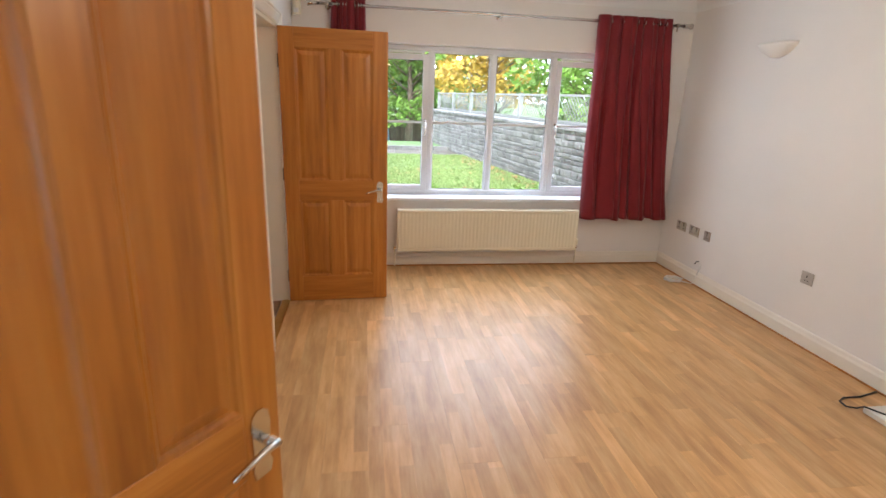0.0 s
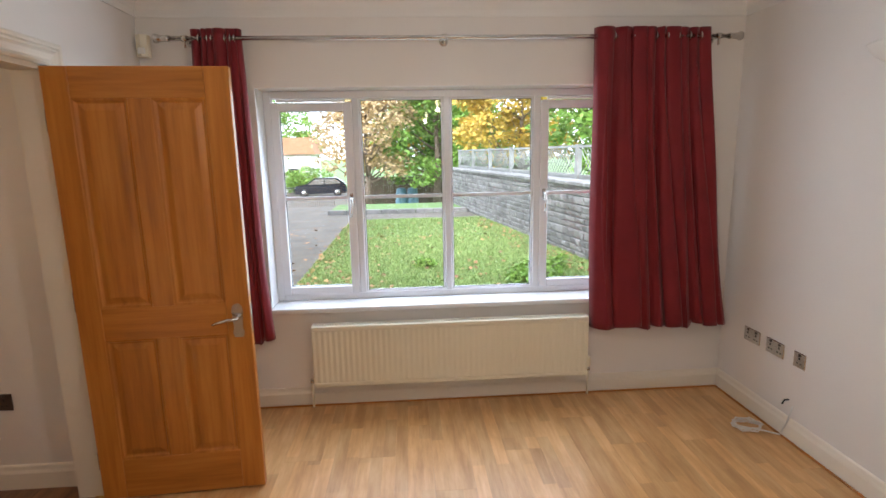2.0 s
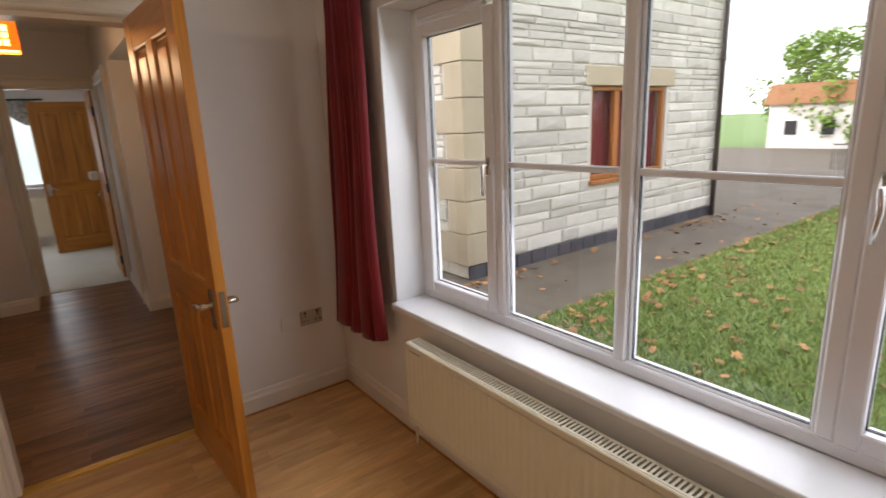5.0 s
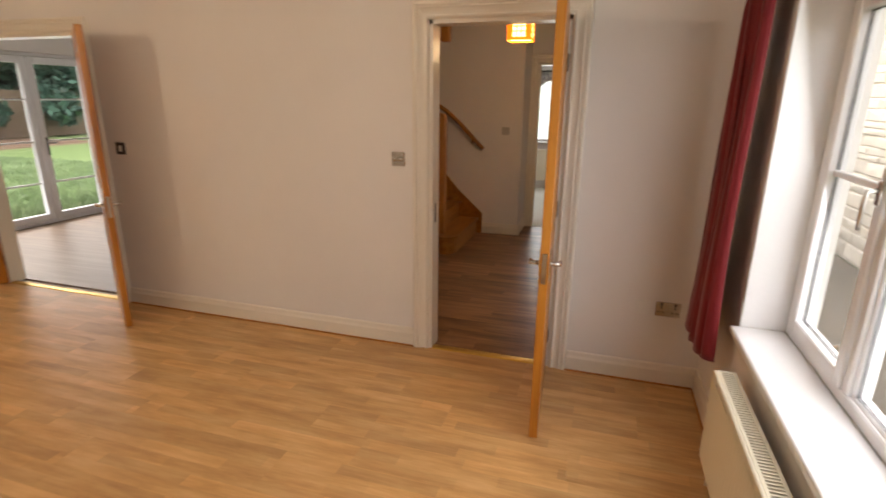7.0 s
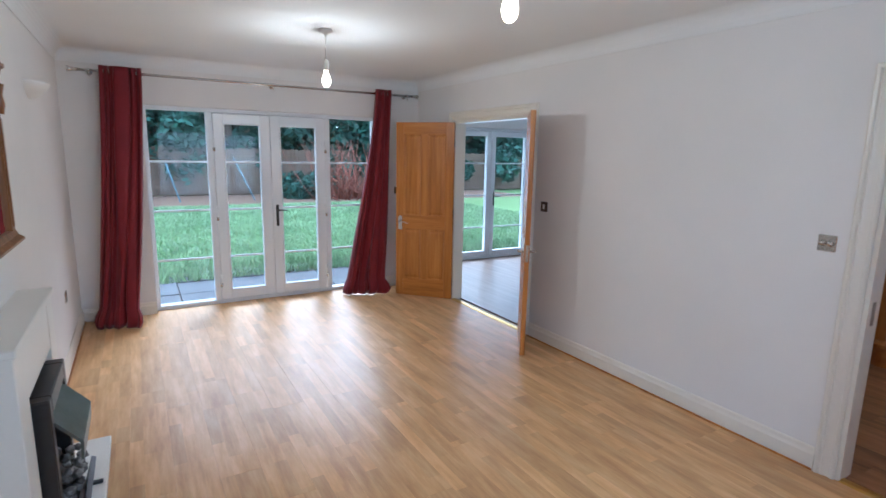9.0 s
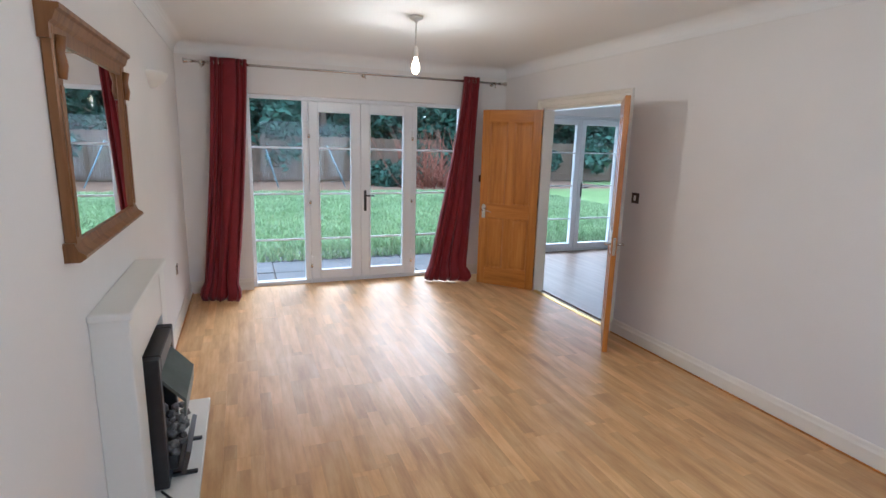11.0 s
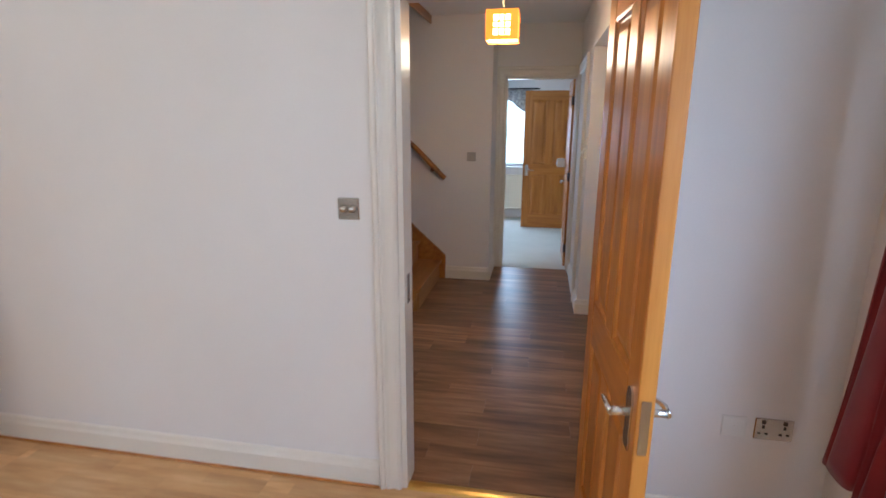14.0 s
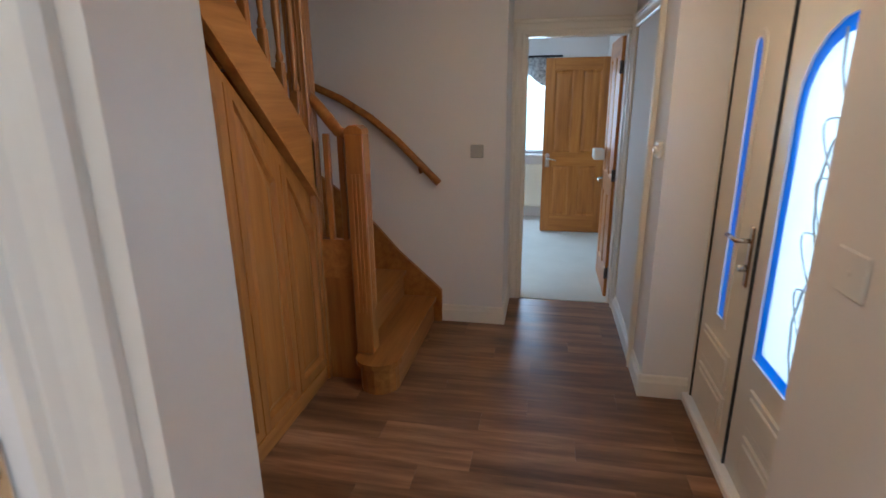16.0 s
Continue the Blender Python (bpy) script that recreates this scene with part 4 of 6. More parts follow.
# ---- hall lamp ----
hl = thing("pendant_light", "cube lampshade of orange paper with cut-out squares, lit", "pendant light", pose(-1.5, -1.35, H))
bm = bmesh.new()
tube(bm, [(0, 0, 0), (0, 0, -0.27)], 0.004, 6)
lathe(bm, [(0.045, 0.0), (0.045, -0.012), (0.012, -0.03)], 18)
part("flex", bm, PLASTIC, hl, "", True)
q, zt, zb = 0.095, -0.30, -0.47
cut_x = [-q, -0.05, -0.021, -0.013, 0.013, 0.021, 0.05, q]
cut_z = [zb, -0.445, -0.408, -0.4, -0.372, -0.364, -0.33, zt]
for k in range(4):
    bm = bmesh.new()
    turn = pose(0, 0, 0, 0, 0, 90 * k)
    net = [[bm.verts.new(turn @ Vector((x, -q, z))) for x in cut_x] for z in cut_z]
    for j in range(7):
        for i in range(7):
            if i in (1, 3, 5) and j in (1, 3, 5):
                continue
            bm.faces.new((net[j][i], net[j][i + 1], net[j + 1][i + 1], net[j + 1][i]))
    shade = part("shade_panel", bm, SHADE, hl, "orange paper panel with square cut-outs", True)
    md = shade.modifiers.new("thickness", "SOLIDIFY")
    md.thickness = 0.002
part("diffuser", B(-q + 0.006, q - 0.006, -q + 0.006, q - 0.006, zb + 0.012, zt - 0.01), SHADEHOT, hl, "", True)
lamp("hall_light", -1.5, -1.35, H - 0.53, HALL_W, (1, 0.7, 0.4), 0.08)

# ---- fireplace and mirror ----
fp = thing("fireplace", "cream painted fire surround with a pale hearth against the wall", "fireplace", pose(W, -3.19, 0))
f0, f1, ft = -3.66, -2.72, 0.955
xf = W - 0.135
part("mantel", B(xf - 0.012, W, f0 - 0.015, f1 + 0.015, ft - 0.03, ft, bevel=0.005), SURR, fp)
for a, b in ((f0, f0 + 0.17), (f1 - 0.17, f1)):
    part("jamb", B(xf, W, a, b, 0.035, ft - 0.03, bevel=0.004), SURR, fp)
part("frieze", B(xf + 0.002, W, f0 + 0.17, f1 - 0.17, 0.7, ft - 0.03, bevel=0.003), SURR, fp)
part("back_panel", B(W - 0.05, W - 0.02, f0 + 0.17, f1 - 0.17, 0.035, 0.7), HEARTH, fp, "pale stone back panel")
solid("hearth", B(3.275, W, -3.82, -2.64, 0, 0.035, bevel=0.005), HEARTH, "pale marble hearth slab on the floor", "hearth", "")
ef = thing("electric_fire", "black electric fire with a steel hood and pale coals", "electric fire", pose(xf, -3.19, 0.036))
e0, e1 = -3.44, -2.94
bm = bmesh.new()
for a, b, c, d in ((e0, e0 + 0.06, 0.036, 0.66), (e1 - 0.06, e1, 0.036, 0.66), (e0 + 0.06, e1 - 0.06, 0.58, 0.66), (e0 + 0.06, e1 - 0.06, 0.036, 0.09)):
    box(bm, xf - 0.05, xf + 0.03, a, b, c, d, bevel=0.006)
part("trim_frame", bm, BLACK, ef)
part("firebox", B(xf + 0.03, W - 0.052, e0, e1, 0.036, 0.64), BLACK, ef)
bm = bmesh.new()
prism(bm, [(xf - 0.03, 0.57), (xf - 0.14, 0.44), (xf - 0.135, 0.36), (xf - 0.125, 0.36), (xf - 0.128, 0.435), (xf - 0.03, 0.55)], "y", e0 + 0.05, e1 - 0.05)
part("hood", bm, HOOD, ef, "smoky grey metal canopy")
bm = bmesh.new()
prism(bm, [(xf - 0.11, 0.05), (xf - 0.14, 0.16), (xf - 0.12, 0.17), (xf - 0.09, 0.06)], "y", e0 + 0.07, e1 - 0.07)
part("fret", bm, DARK, ef, "dark curved fret")
rnd = random.Random(4)
bm = bmesh.new()
for k in range(46):
    c = Vector((xf - 0.05 + rnd.uniform(-0.05, 0.06), rnd.uniform(e0 + 0.09, e1 - 0.09), 0.15 + rnd.uniform(0, 0.1)))
    vs = bmesh.ops.create_icosphere(bm, subdivisions=1, radius=rnd.uniform(0.018, 0.03))["verts"]
    for v in vs:
        v.co = c + v.co * rnd.uniform(0.75, 1.2)
tagged(part("coals", bm, COAL, ef, "grey and pale imitation coals"), kind="stuff")
bm = bmesh.new()
box(bm, xf - 0.08, xf + 0.02, e0 + 0.07, e1 - 0.07, 0.09, 0.16)
part("coal_bed", bm, BLACK, ef)
for y in (e0 + 0.1, e1 - 0.1):
    part("foot", B(xf - 0.16, xf - 0.05, y - 0.012, y + 0.012, 0.036, 0.05, bevel=0.003), BLACK, ef)
bm = bmesh.new()
tube(bm, [(xf - 0.02, e1 + 0.02, 0.045), (xf - 0.08, e1 + 0.1, 0.041), (xf - 0.13, e1 + 0.2, 0.041), (3.27, e1 + 0.29, 0.04), (3.245, e1 + 0.31, 0.02), (3.225, e1 + 0.35, 0.006), (3.235, e1 + 0.4, 0.006), (3.29, e1 + 0.43, 0.006), (3.4, e1 + 0.43, 0.006), (W - 0.035, e1 + 0.47, 0.006)], 0.005, 8)
part("flex", bm, BLACK, ef, "black power flex")

mir = thing("mirror", "overmantel mirror in a carved brown wood frame with cornice", "mirror", pose(W, -3.14, 1.2))
m0, m1, mz0, mz1 = -3.66, -2.55, 1.19, 2.0
part("glass", B(W - 0.022, W - 0.018, m0 + 0.07, m1 - 0.07, mz0 + 0.06, mz1 - 0.1), MIRROR, mir, "silvered bevelled mirror glass")
for a, b in ((m0 + 0.02, m0 + 0.085), (m1 - 0.085, m1 - 0.02)):
    bm = bmesh.new()
    box(bm, W - 0.035, W, a, b, mz0 + 0.04, mz1 - 0.06, bevel=0.006)
    box(bm, W - 0.04, W - 0.034, a + 0.016, b - 0.016, mz0 + 0.08, mz1 - 0.24, bevel=0.003)
    pil = part("pilaster", bm, FRAMEW, mir)
    bm = bmesh.new()
    c = (a + b) / 2
    tube(bm, [(W - 0.038, c, mz1 - 0.22), (W - 0.046, c, mz1 - 0.18), (W - 0.04, c, mz1 - 0.14), (W - 0.05, c, mz1 - 0.09)], 0.016, 10)
    part("corbel", bm, FRAMEW, pil)
bm = bmesh.new()
prism(bm, [(W, mz1 - 0.105), (W - 0.032, mz1 - 0.105), (W - 0.034, mz1 - 0.06), (W - 0.045, mz1 - 0.05), (W - 0.055, mz1 - 0.022), (W - 0.066, mz1 - 0.016), (W - 0.066, mz1), (W, mz1)], "y", m0, m1)
part("cornice", bm, FRAMEW, mir)
bm = bmesh.new()
prism(bm, [(W, mz0), (W - 0.045, mz0), (W - 0.064, mz0 + 0.014), (W - 0.064, mz0 + 0.024), (W - 0.042, mz0 + 0.04), (W - 0.032, mz0 + 0.065), (W, mz0 + 0.065)], "y", m0, m1)
part("base_ledge", bm, FRAMEW, mir)

# ---- cables on the floor ----
cb = bmesh.new()
pts = []
for k in range(70):
    a = k * 0.33
    pts.append((3.43 + (0.075 + 0.012 * math.sin(k * 1.7)) * math.cos(a), -0.56 + (0.06 + 0.01 * math.cos(k * 2.1)) * math.sin(a), 0.008 + 0.0004 * k))
pts += [(3.5, -0.62, 0.012), (3.555, -0.66, 0.01), (3.562, -0.7, 0.12), (3.578, -0.7, 0.2)]
tube(cb, pts, 0.0045, 6)
solid("cable", cb, PLASTIC, "loosely coiled white aerial cable on the floor by the skirting", "cable", "")
stub = bmesh.new()
tube(stub, [(W, -0.66, 0.22), (W - 0.03, -0.665, 0.222), (W - 0.05, -0.675, 0.205)], 0.005, 6)
solid("aerial_lead", stub, BLACK, "short black aerial lead poking out of the wall", "cable", "")
# ---- front door set ----
fd = thing("front_door", "cream composite double front door with arched blue-bordered leaded glass", "front door", pose(-1.64, FD_Y, 0))
y0, y1 = FD_Y, FD_Y + 0.06
part("door_frame", frame_bm(-2.33, -0.84, 0.0, 2.1, y0 + 0.004, y1 + 0.03, 0.045), TRIM, fd)
part("threshold", B(-2.33, -0.84, y0 - 0.03, y1, 0, 0.05, bevel=0.008), UPVC, fd, "white raised threshold")


def arch_pts(xa, xb, za, zb, rise, n=10):
    pts = [(xa, za), (xb, za)]
    c, r = (xa + xb) / 2, (xb - xa) / 2
    return pts + [(c + r * math.cos(math.pi * k / n), zb - rise + rise * math.sin(math.pi * k / n)) for k in range(n + 1)]


def leaf(xa, xb, ga, gb, rise, flower):
    bm = bmesh.new()
    for p, q, z0, z1 in ((xa, ga, 0.055, 2.055), (gb, xb, 0.055, 2.055), (ga, gb, 0.055, 0.61), (ga, gb, 1.78, 2.055)):
        box(bm, p, q, y0 + 0.01, y1, z0, z1)
    arc = arch_pts(ga, gb, 0.61, 1.78, rise)[2:]
    h = len(arc) // 2
    prism(bm, arc[:h + 1] + [(gb, 1.78)], "y", y0 + 0.01, y1)
    prism(bm, arc[h:] + [(ga, 1.78)], "y", y0 + 0.01, y1)
    d = part("door_leaf", bm, TRIM, fd)

    def ring(o, i, ya, yb):
        bm = bmesh.new()
        big, small = arch_pts(ga - o, gb + o, 0.61 - o, 1.78 + o, rise + o), arch_pts(ga + i, gb - i, 0.61 + i, 1.78 - i, max(0.01, rise - i))
        n = len(big)
        for k in range(n):
            j = (k + 1) % n
            vs = [bm.verts.new((p[0], y, p[1])) for y in (ya, yb) for p in (big[k], big[j], small[j], small[k])]
            for f in ((0, 1, 2, 3), (7, 6, 5, 4), (0, 4, 5, 1), (2, 6, 7, 3)):
                bm.faces.new([vs[t] for t in f])
        bmesh.ops.remove_doubles(bm, verts=bm.verts, dist=1e-5)
        bmesh.ops.recalc_face_normals(bm, faces=bm.faces)
        return bm

    part("glazing_moulding", ring(0.03, 0.0, y0 + 0.002, y0 + 0.012), TRIM, d)
    bw = 0.045 if flower else (gb - ga) * 0.4
    g = part("blue_border", ring(0.0, bw, y0 + 0.011, y0 + 0.015), BLUEG, d, "blue stained glass border")
    g.visible_shadow = False
    bm = bmesh.new()
    prism(bm, arch_pts(ga + bw, gb - bw, 0.61 + bw, 1.78 - bw, max(0.01, rise - bw)), "y", y0 + 0.011, y0 + 0.015)
    g = part("pane", bm, FROST if flower else BLUEG, d, "" if flower else "blue stained glass strip")
    g.visible_shadow = False
    for za, zb in ((0.13, 0.3), (0.34, 0.5)):
        bm = bmesh.new()
        w = (xb - xa) * 0.2
        prism(bm, [(xa + w - 0.02, za), (xb - w + 0.02, za), (xb - w + 0.02, zb), (xa + w - 0.02, zb)], "y", y0 - 0.002, y0 + 0.012)
        part("panel_moulding", bm, TRIM, d)
        part("panel", B(xa + w, xb - w, y0 - 0.008, y0, za + 0.02, zb - 0.02, bevel=0.006), TRIM, d)
    if flower:
        bm = bmesh.new()
        c = (ga + gb) / 2
        for s in (-1, 1):
            for h, r in ((0.9, 0.08), (1.08, 0.1), (1.25, 0.07), (1.42, 0.09)):
                pts = [(c + s * (0.02 + r * math.sin(math.pi * k / 9)), y0 + 0.007, h + 0.16 * (k / 9 - 0.5) + 0.05 * math.sin(math.pi * k / 9)) for k in range(10)]
                tube(bm, pts, 0.003, 5)
            tube(bm, [(c + s * 0.08 * math.sin(k * 0.8), y0 + 0.007, 0.64 + 0.11 * k) for k in range(11)], 0.004, 5)
        part("lead_pattern", bm, LEAD, d, "curling lead flower lines")
    return d


leaf(-2.28, -1.755, -2.06, -1.98, 0.04, False)
leaf(-1.735, -0.89, -1.62, -1.01, 0.27, True)
for x in (-2.283, -1.745):
    part("seal", B(x - 0.004, x + 0.004, y0 + 0.001, y0 + 0.03, 0.052, 2.06), BLACK, fd, "black rubber door seal")
bm = bmesh.new()
box(bm, -1.82, -1.785, y0 - 0.002, y0 + 0.01, 0.83, 1.08, bevel=0.006)
tube(bm, [(-1.802, y0, 1.02), (-1.802, y0 - 0.05, 1.02), (-1.9, y0 - 0.055, 1.02)], 0.01, 8)
tube(bm, [(-1.802, y0, 0.91), (-1.802, y0 - 0.03, 0.91)], 0.014, 10)
part("handle", bm, CHROME, fd, "chrome lever handle with lock")
th = thing("thermostat", "small white wall thermostat on the pier", "thermostat", on_wall(-2.42, NY, 1.31, (0, -1)))
part("body", B(-0.04, 0.04, 0, 0.025, -0.04, 0.04, bevel=0.006), PLASTIC, th, "", True)
bm = bmesh.new()
lathe(bm, [(0.02, 0.025), (0.02, 0.036), (0.016, 0.04)], 16, pose(0, 0, 0, -90, 0, 0))
part("dial", bm, PLASTIC, th, "", True)

# ---- staircase ----
st = thing("staircase", "oak staircase with bullnose first step, newel posts and panelled side", "staircase", pose(-2.2, -2.3, 0))
R, NX = 0.19, -2.23
SY = -2.5                        # face of the panelled side


def tread(outline, k, nose=0.02):
    bm = bmesh.new()
    prism(bm, outline, "z", k * R - 0.028, k * R)
    part("tread", bm, STAIR, st)


bull = [(HX + 0.03, -2.03), (NX + 0.06, -2.03)] + [(NX + 0.06 + 0.13 * math.sin(math.pi * k / 8), -2.16 + 0.13 * math.cos(math.pi * k / 8)) for k in range(1, 9)] + [(HX + 0.03, -2.29)]
tread(bull, 1)
bm = bmesh.new()
prism(bm, [(HX + 0.03, -2.05), (NX + 0.05, -2.05)] + [(NX + 0.05 + 0.11 * math.sin(math.pi * k / 8), -2.16 + 0.11 * math.cos(math.pi * k / 8)) for k in range(1, 9)] + [(HX + 0.03, -2.27)], "z", 0, R - 0.028)
part("riser", bm, STAIR, st)
part("riser", B(HX + 0.03, NX - 0.02, -2.29, -2.27, R, 2 * R - 0.028), STAIR, st)
tread([(HX + 0.03, -2.25), (NX - 0.03, -2.25), (NX - 0.03, -2.5), (HX + 0.03, -2.52)], 2)
c = (NX, -2.52)
way = [(HX + 0.03, -2.5), (HX + 0.03, -3.0), (HX + 0.03, -3.48), (-2.72, -3.48), (NX, -3.48)]
for k in range(4):
    tread([c, way[k], way[k + 1]], 3 + k)
    a, b = Vector(way[k]), Vector(c)
    d = (b - a).normalized()
    nrm = Vector((-d.y, d.x)) * 0.01
    bm = bmesh.new()
    prism(bm, [tuple(a - nrm), tuple(b - nrm), tuple(b + nrm), tuple(a + nrm)], "z", (2 + k) * R, (3 + k) * R - 0.028)
    part("riser", bm, STAIR, st)
x = NX
for k in range(7, 14):
    tread([(x - 0.02, SY - 0.01), (x + 0.225, SY - 0.01), (x + 0.225, -3.48), (x - 0.02, -3.48)], k)
    part("riser", B(x, x + 0.018, -3.48, SY - 0.01, (k - 1) * R, k * R - 0.028), STAIR, st)
    x += 0.225
slope = R / 0.225


def zs(x, z_at=1.24):
    return z_at + (x + 2.24) * 0.97


bm = bmesh.new()
prism(bm, [(-2.24, zs(-2.24) - 0.2), (-0.13, zs(-0.13) - 0.2), (-0.13, zs(-0.13) + 0.09), (-2.24, zs(-2.24) + 0.09)], "y", SY - 0.01, SY + 0.03)
part("outer_string", bm, STAIR, st)
bm = bmesh.new()
prism(bm, [(-2.24, zs(-2.24) - 0.215), (-0.13, zs(-0.13) - 0.215), (-0.13, zs(-0.13) - 0.195), (-2.24, zs(-2.24) - 0.195)], "y", SY - 0.01, SY + 0.04)
part("string_bead", bm, STAIR, st)
# panelling under the string, with sloped raised panels
bm = bmesh.new()
prism(bm, [(-2.24, 0), (-0.13, 0), (-0.13, 2.49), (-0.63, 2.49), (-2.24, zs(-2.24) - 0.2)], "y", SY - 0.03, SY - 0.006)
part("panel_backing", bm, STAIRV, st)
edges = [-2.2, -1.86, -1.5, -1.14, -0.78, -0.42]
for a, b in zip(edges, edges[1:]):
    zz = lambda q: min(2.4, zs(q) - 0.32)
    bm = bmesh.new()
    rings = []
    for ins, yy in ((0.0, SY - 0.007), (0.004, SY + 0.018), (0.05, SY + 0.018), (0.058, SY + 0.008), (0.064, SY - 0.004), (0.075, SY - 0.004), (0.1, SY + 0.004)):
        rings.append([bm.verts.new((p, yy, z)) for p, z in ((a + ins, 0.1 + ins), (b - ins, 0.1 + ins), (b - ins, zz(b) - ins * 1.3), (a + ins, zz(a) - ins * 1.3))])
    for r, q in zip(rings, rings[1:]):
        for k in range(4):
            bm.faces.new((r[k], r[(k + 1) % 4], q[(k + 1) % 4], q[k]))
    bm.faces.new(rings[-1])
    bmesh.ops.recalc_face_normals(bm, faces=bm.faces)
    part("raised_panel", bm, STAIRV, st)
part("plinth", B(-2.24, -0.13, SY - 0.004, SY + 0.014, 0, 0.09, bevel=0.003), STAIR, st)


def newel(x, y, z0, z1, cap=True):
    bm = bmesh.new()
    box(bm, x - 0.05, x + 0.05, y - 0.05, y + 0.05, z0, z1, bevel=0.006)
    n = part("newel_post", bm, STAIRV, st)
    for f in (-0.02, 0.0, 0.02):
        part("flute", B(x + f - 0.005, x + f + 0.005, y + 0.049, y + 0.054, z0 + 0.25, z1 - 0.2, bevel=0.002), STAIRV, n)
        part("flute", B(x + 0.049, x + 0.054, y + f - 0.005, y + f + 0.005, z0 + 0.25, z1 - 0.2, bevel=0.002), STAIRV, n)
    if cap:
        bm = bmesh.new()
        prism(bm, [(y - 0.05, z1), (y + 0.05, z1), (y + 0.044, z1 + 0.025), (y + 0.02, z1 + 0.042), (y - 0.02, z1 + 0.042), (y - 0.044, z1 + 0.025)], "x", x - 0.05, x + 0.05)
        part("newel_cap", bm, STAIRV, n)


newel(NX + 0.01, -2.24, R, 1.4)
newel(NX, SY - 0.02, 0.0, 2.46, False)
part("lower_panel", B(NX - 0.015, NX + 0.015, SY, -2.27, 0.0, 0.62), STAIRV, st)
part("lower_string", B(NX - 0.02, NX + 0.02, SY, -2.27, 0.62, 0.84), STAIR, st)
bm = bmesh.new()
tube(bm, [(NX, -2.24, 1.36), (NX, -2.34, 1.41), (NX, -2.42, 1.51), (NX, SY, 1.6)], 0.03, 10)
part("hand_rail", bm, STAIR, st)
for y in (-2.33, -2.41):
    bm = bmesh.new()
    box(bm, NX - 0.016, NX + 0.016, y - 0.016, y + 0.016, 0.83, 1.4, bevel=0.004)
    part("baluster", bm, STAIRV, st)
for k in range(15):
    x = -2.1 + 0.13 * k
    if zs(x) + 0.95 > 3.4 or x > -0.2:
        break
    bm = bmesh.new()
    b0 = zs(x) + 0.08
    box(bm, x - 0.018, x + 0.018, SY - 0.008, SY + 0.028, b0, b0 + 0.15, bevel=0.003)
    lathe(bm, [(0.016, 0.15), (0.02, 0.17), (0.011, 0.2), (0.02, 0.35), (0.014, 0.55), (0.02, 0.6), (0.016, 0.62)], 10, pose(x, SY + 0.01, b0))
    box(bm, x - 0.018, x + 0.018, SY - 0.008, SY + 0.028, b0 + 0.62, b0 + 0.84, bevel=0.003)
    part("baluster", bm, STAIRV, st)
bm = bmesh.new()
prism(bm, [(-2.2, zs(-2.2) + 0.9), (-0.2, zs(-0.2) + 0.9), (-0.2, zs(-0.2) + 0.96), (-2.2, zs(-2.2) + 0.96)], "y", SY - 0.02, SY + 0.04)
part("hand_rail", bm, STAIR, st)
bm = bmesh.new()
prism(bm, [(-1.99, 0.0), (-1.99, 0.24), (-2.3, 0.52), (-2.6, 0.86), (-3.0, 1.15), (-3.48, 1.45), (-3.48, 0.0)], "x", HX, HX + 0.03)
part("wall_string", bm, STAIR, st)
wr = thing("wall_handrail", "curved oak handrail on brackets along the stair wall", "handrail", pose(HX, -2.4, 1.3))
bm = bmesh.new()
tube(bm, [(HX + 0.07, -1.99, 1.02), (HX + 0.07, -2.12, 1.15), (HX + 0.07, -2.28, 1.31), (HX + 0.07, -2.45, 1.45), (HX + 0.07, -2.65, 1.57), (HX + 0.07, -2.9, 1.68), (HX + 0.07, -3.3, 1.82)], 0.025, 12)
part("rail", bm, STAIR, wr)
for y, z in ((-2.12, 1.12), (-2.95, 1.67)):
    bm = bmesh.new()
    tube(bm, [(HX, y, z - 0.03), (HX + 0.05, y, z - 0.03), (HX + 0.07, y, z)], 0.012, 8)
    part("bracket", bm, STAIRV, wr)
# landing edge above
le = thing("landing_edge", "oak apron and drop newel at the stairwell opening", "landing trim", pose(-2.6, -2.14, H))
part("apron", B(HX, -0.12, -2.15, -2.132, H - 0.07, H + 0.16, bevel=0.003), STAIR, le)
bm = bmesh.new()
box(bm, -2.25, -2.16, -2.24, -2.15, 2.11, 2.9, bevel=0.012)
part("drop_newel", bm, STAIRV, le)

# ---- far room curtain ----
val = bmesh.new()
g = [[val.verts.new((-6.66 + 0.02 * math.sin(k * 1.3), -2.6 + 0.045 * k, 2.05 - (0.25 + 0.09 * math.cos(k * 0.45)) * j)) for k in range(31)] for j in range(2)]
for k in range(30):
    val.faces.new((g[0][k], g[0][k + 1], g[1][k + 1], g[1][k])).smooth = True
cr = thing("curtain_rail", "thin dark rail with a patterned scalloped valance over the far window", "curtain rail", pose(-6.66, -1.9, 2.06))
vo = part("valance", val, PATTERN, cr, "black and white patterned scalloped valance")
md = vo.modifiers.new("thickness", "SOLIDIFY")
md.thickness = 0.006
hd = bmesh.new()
tube(hd, [(-6.66, -2.75, 2.06), (-6.66, -1.15, 2.06)], 0.012, 8)
for y in (-2.7, -1.2):
    tube(hd, [(-6.75, y, 2.06), (-6.66, y, 2.06)], 0.008, 6)
part("rail", hd, BLACK, cr)
tr = thing("towel_holder", "white box fixed to the open oak door", "holder", pose(-4.35, -0.81, 1.05))
part("box", B(-0.08, 0.08, -0.09, 0.0, 0, 0.09, bevel=0.01), PLASTIC, tr, "", True)

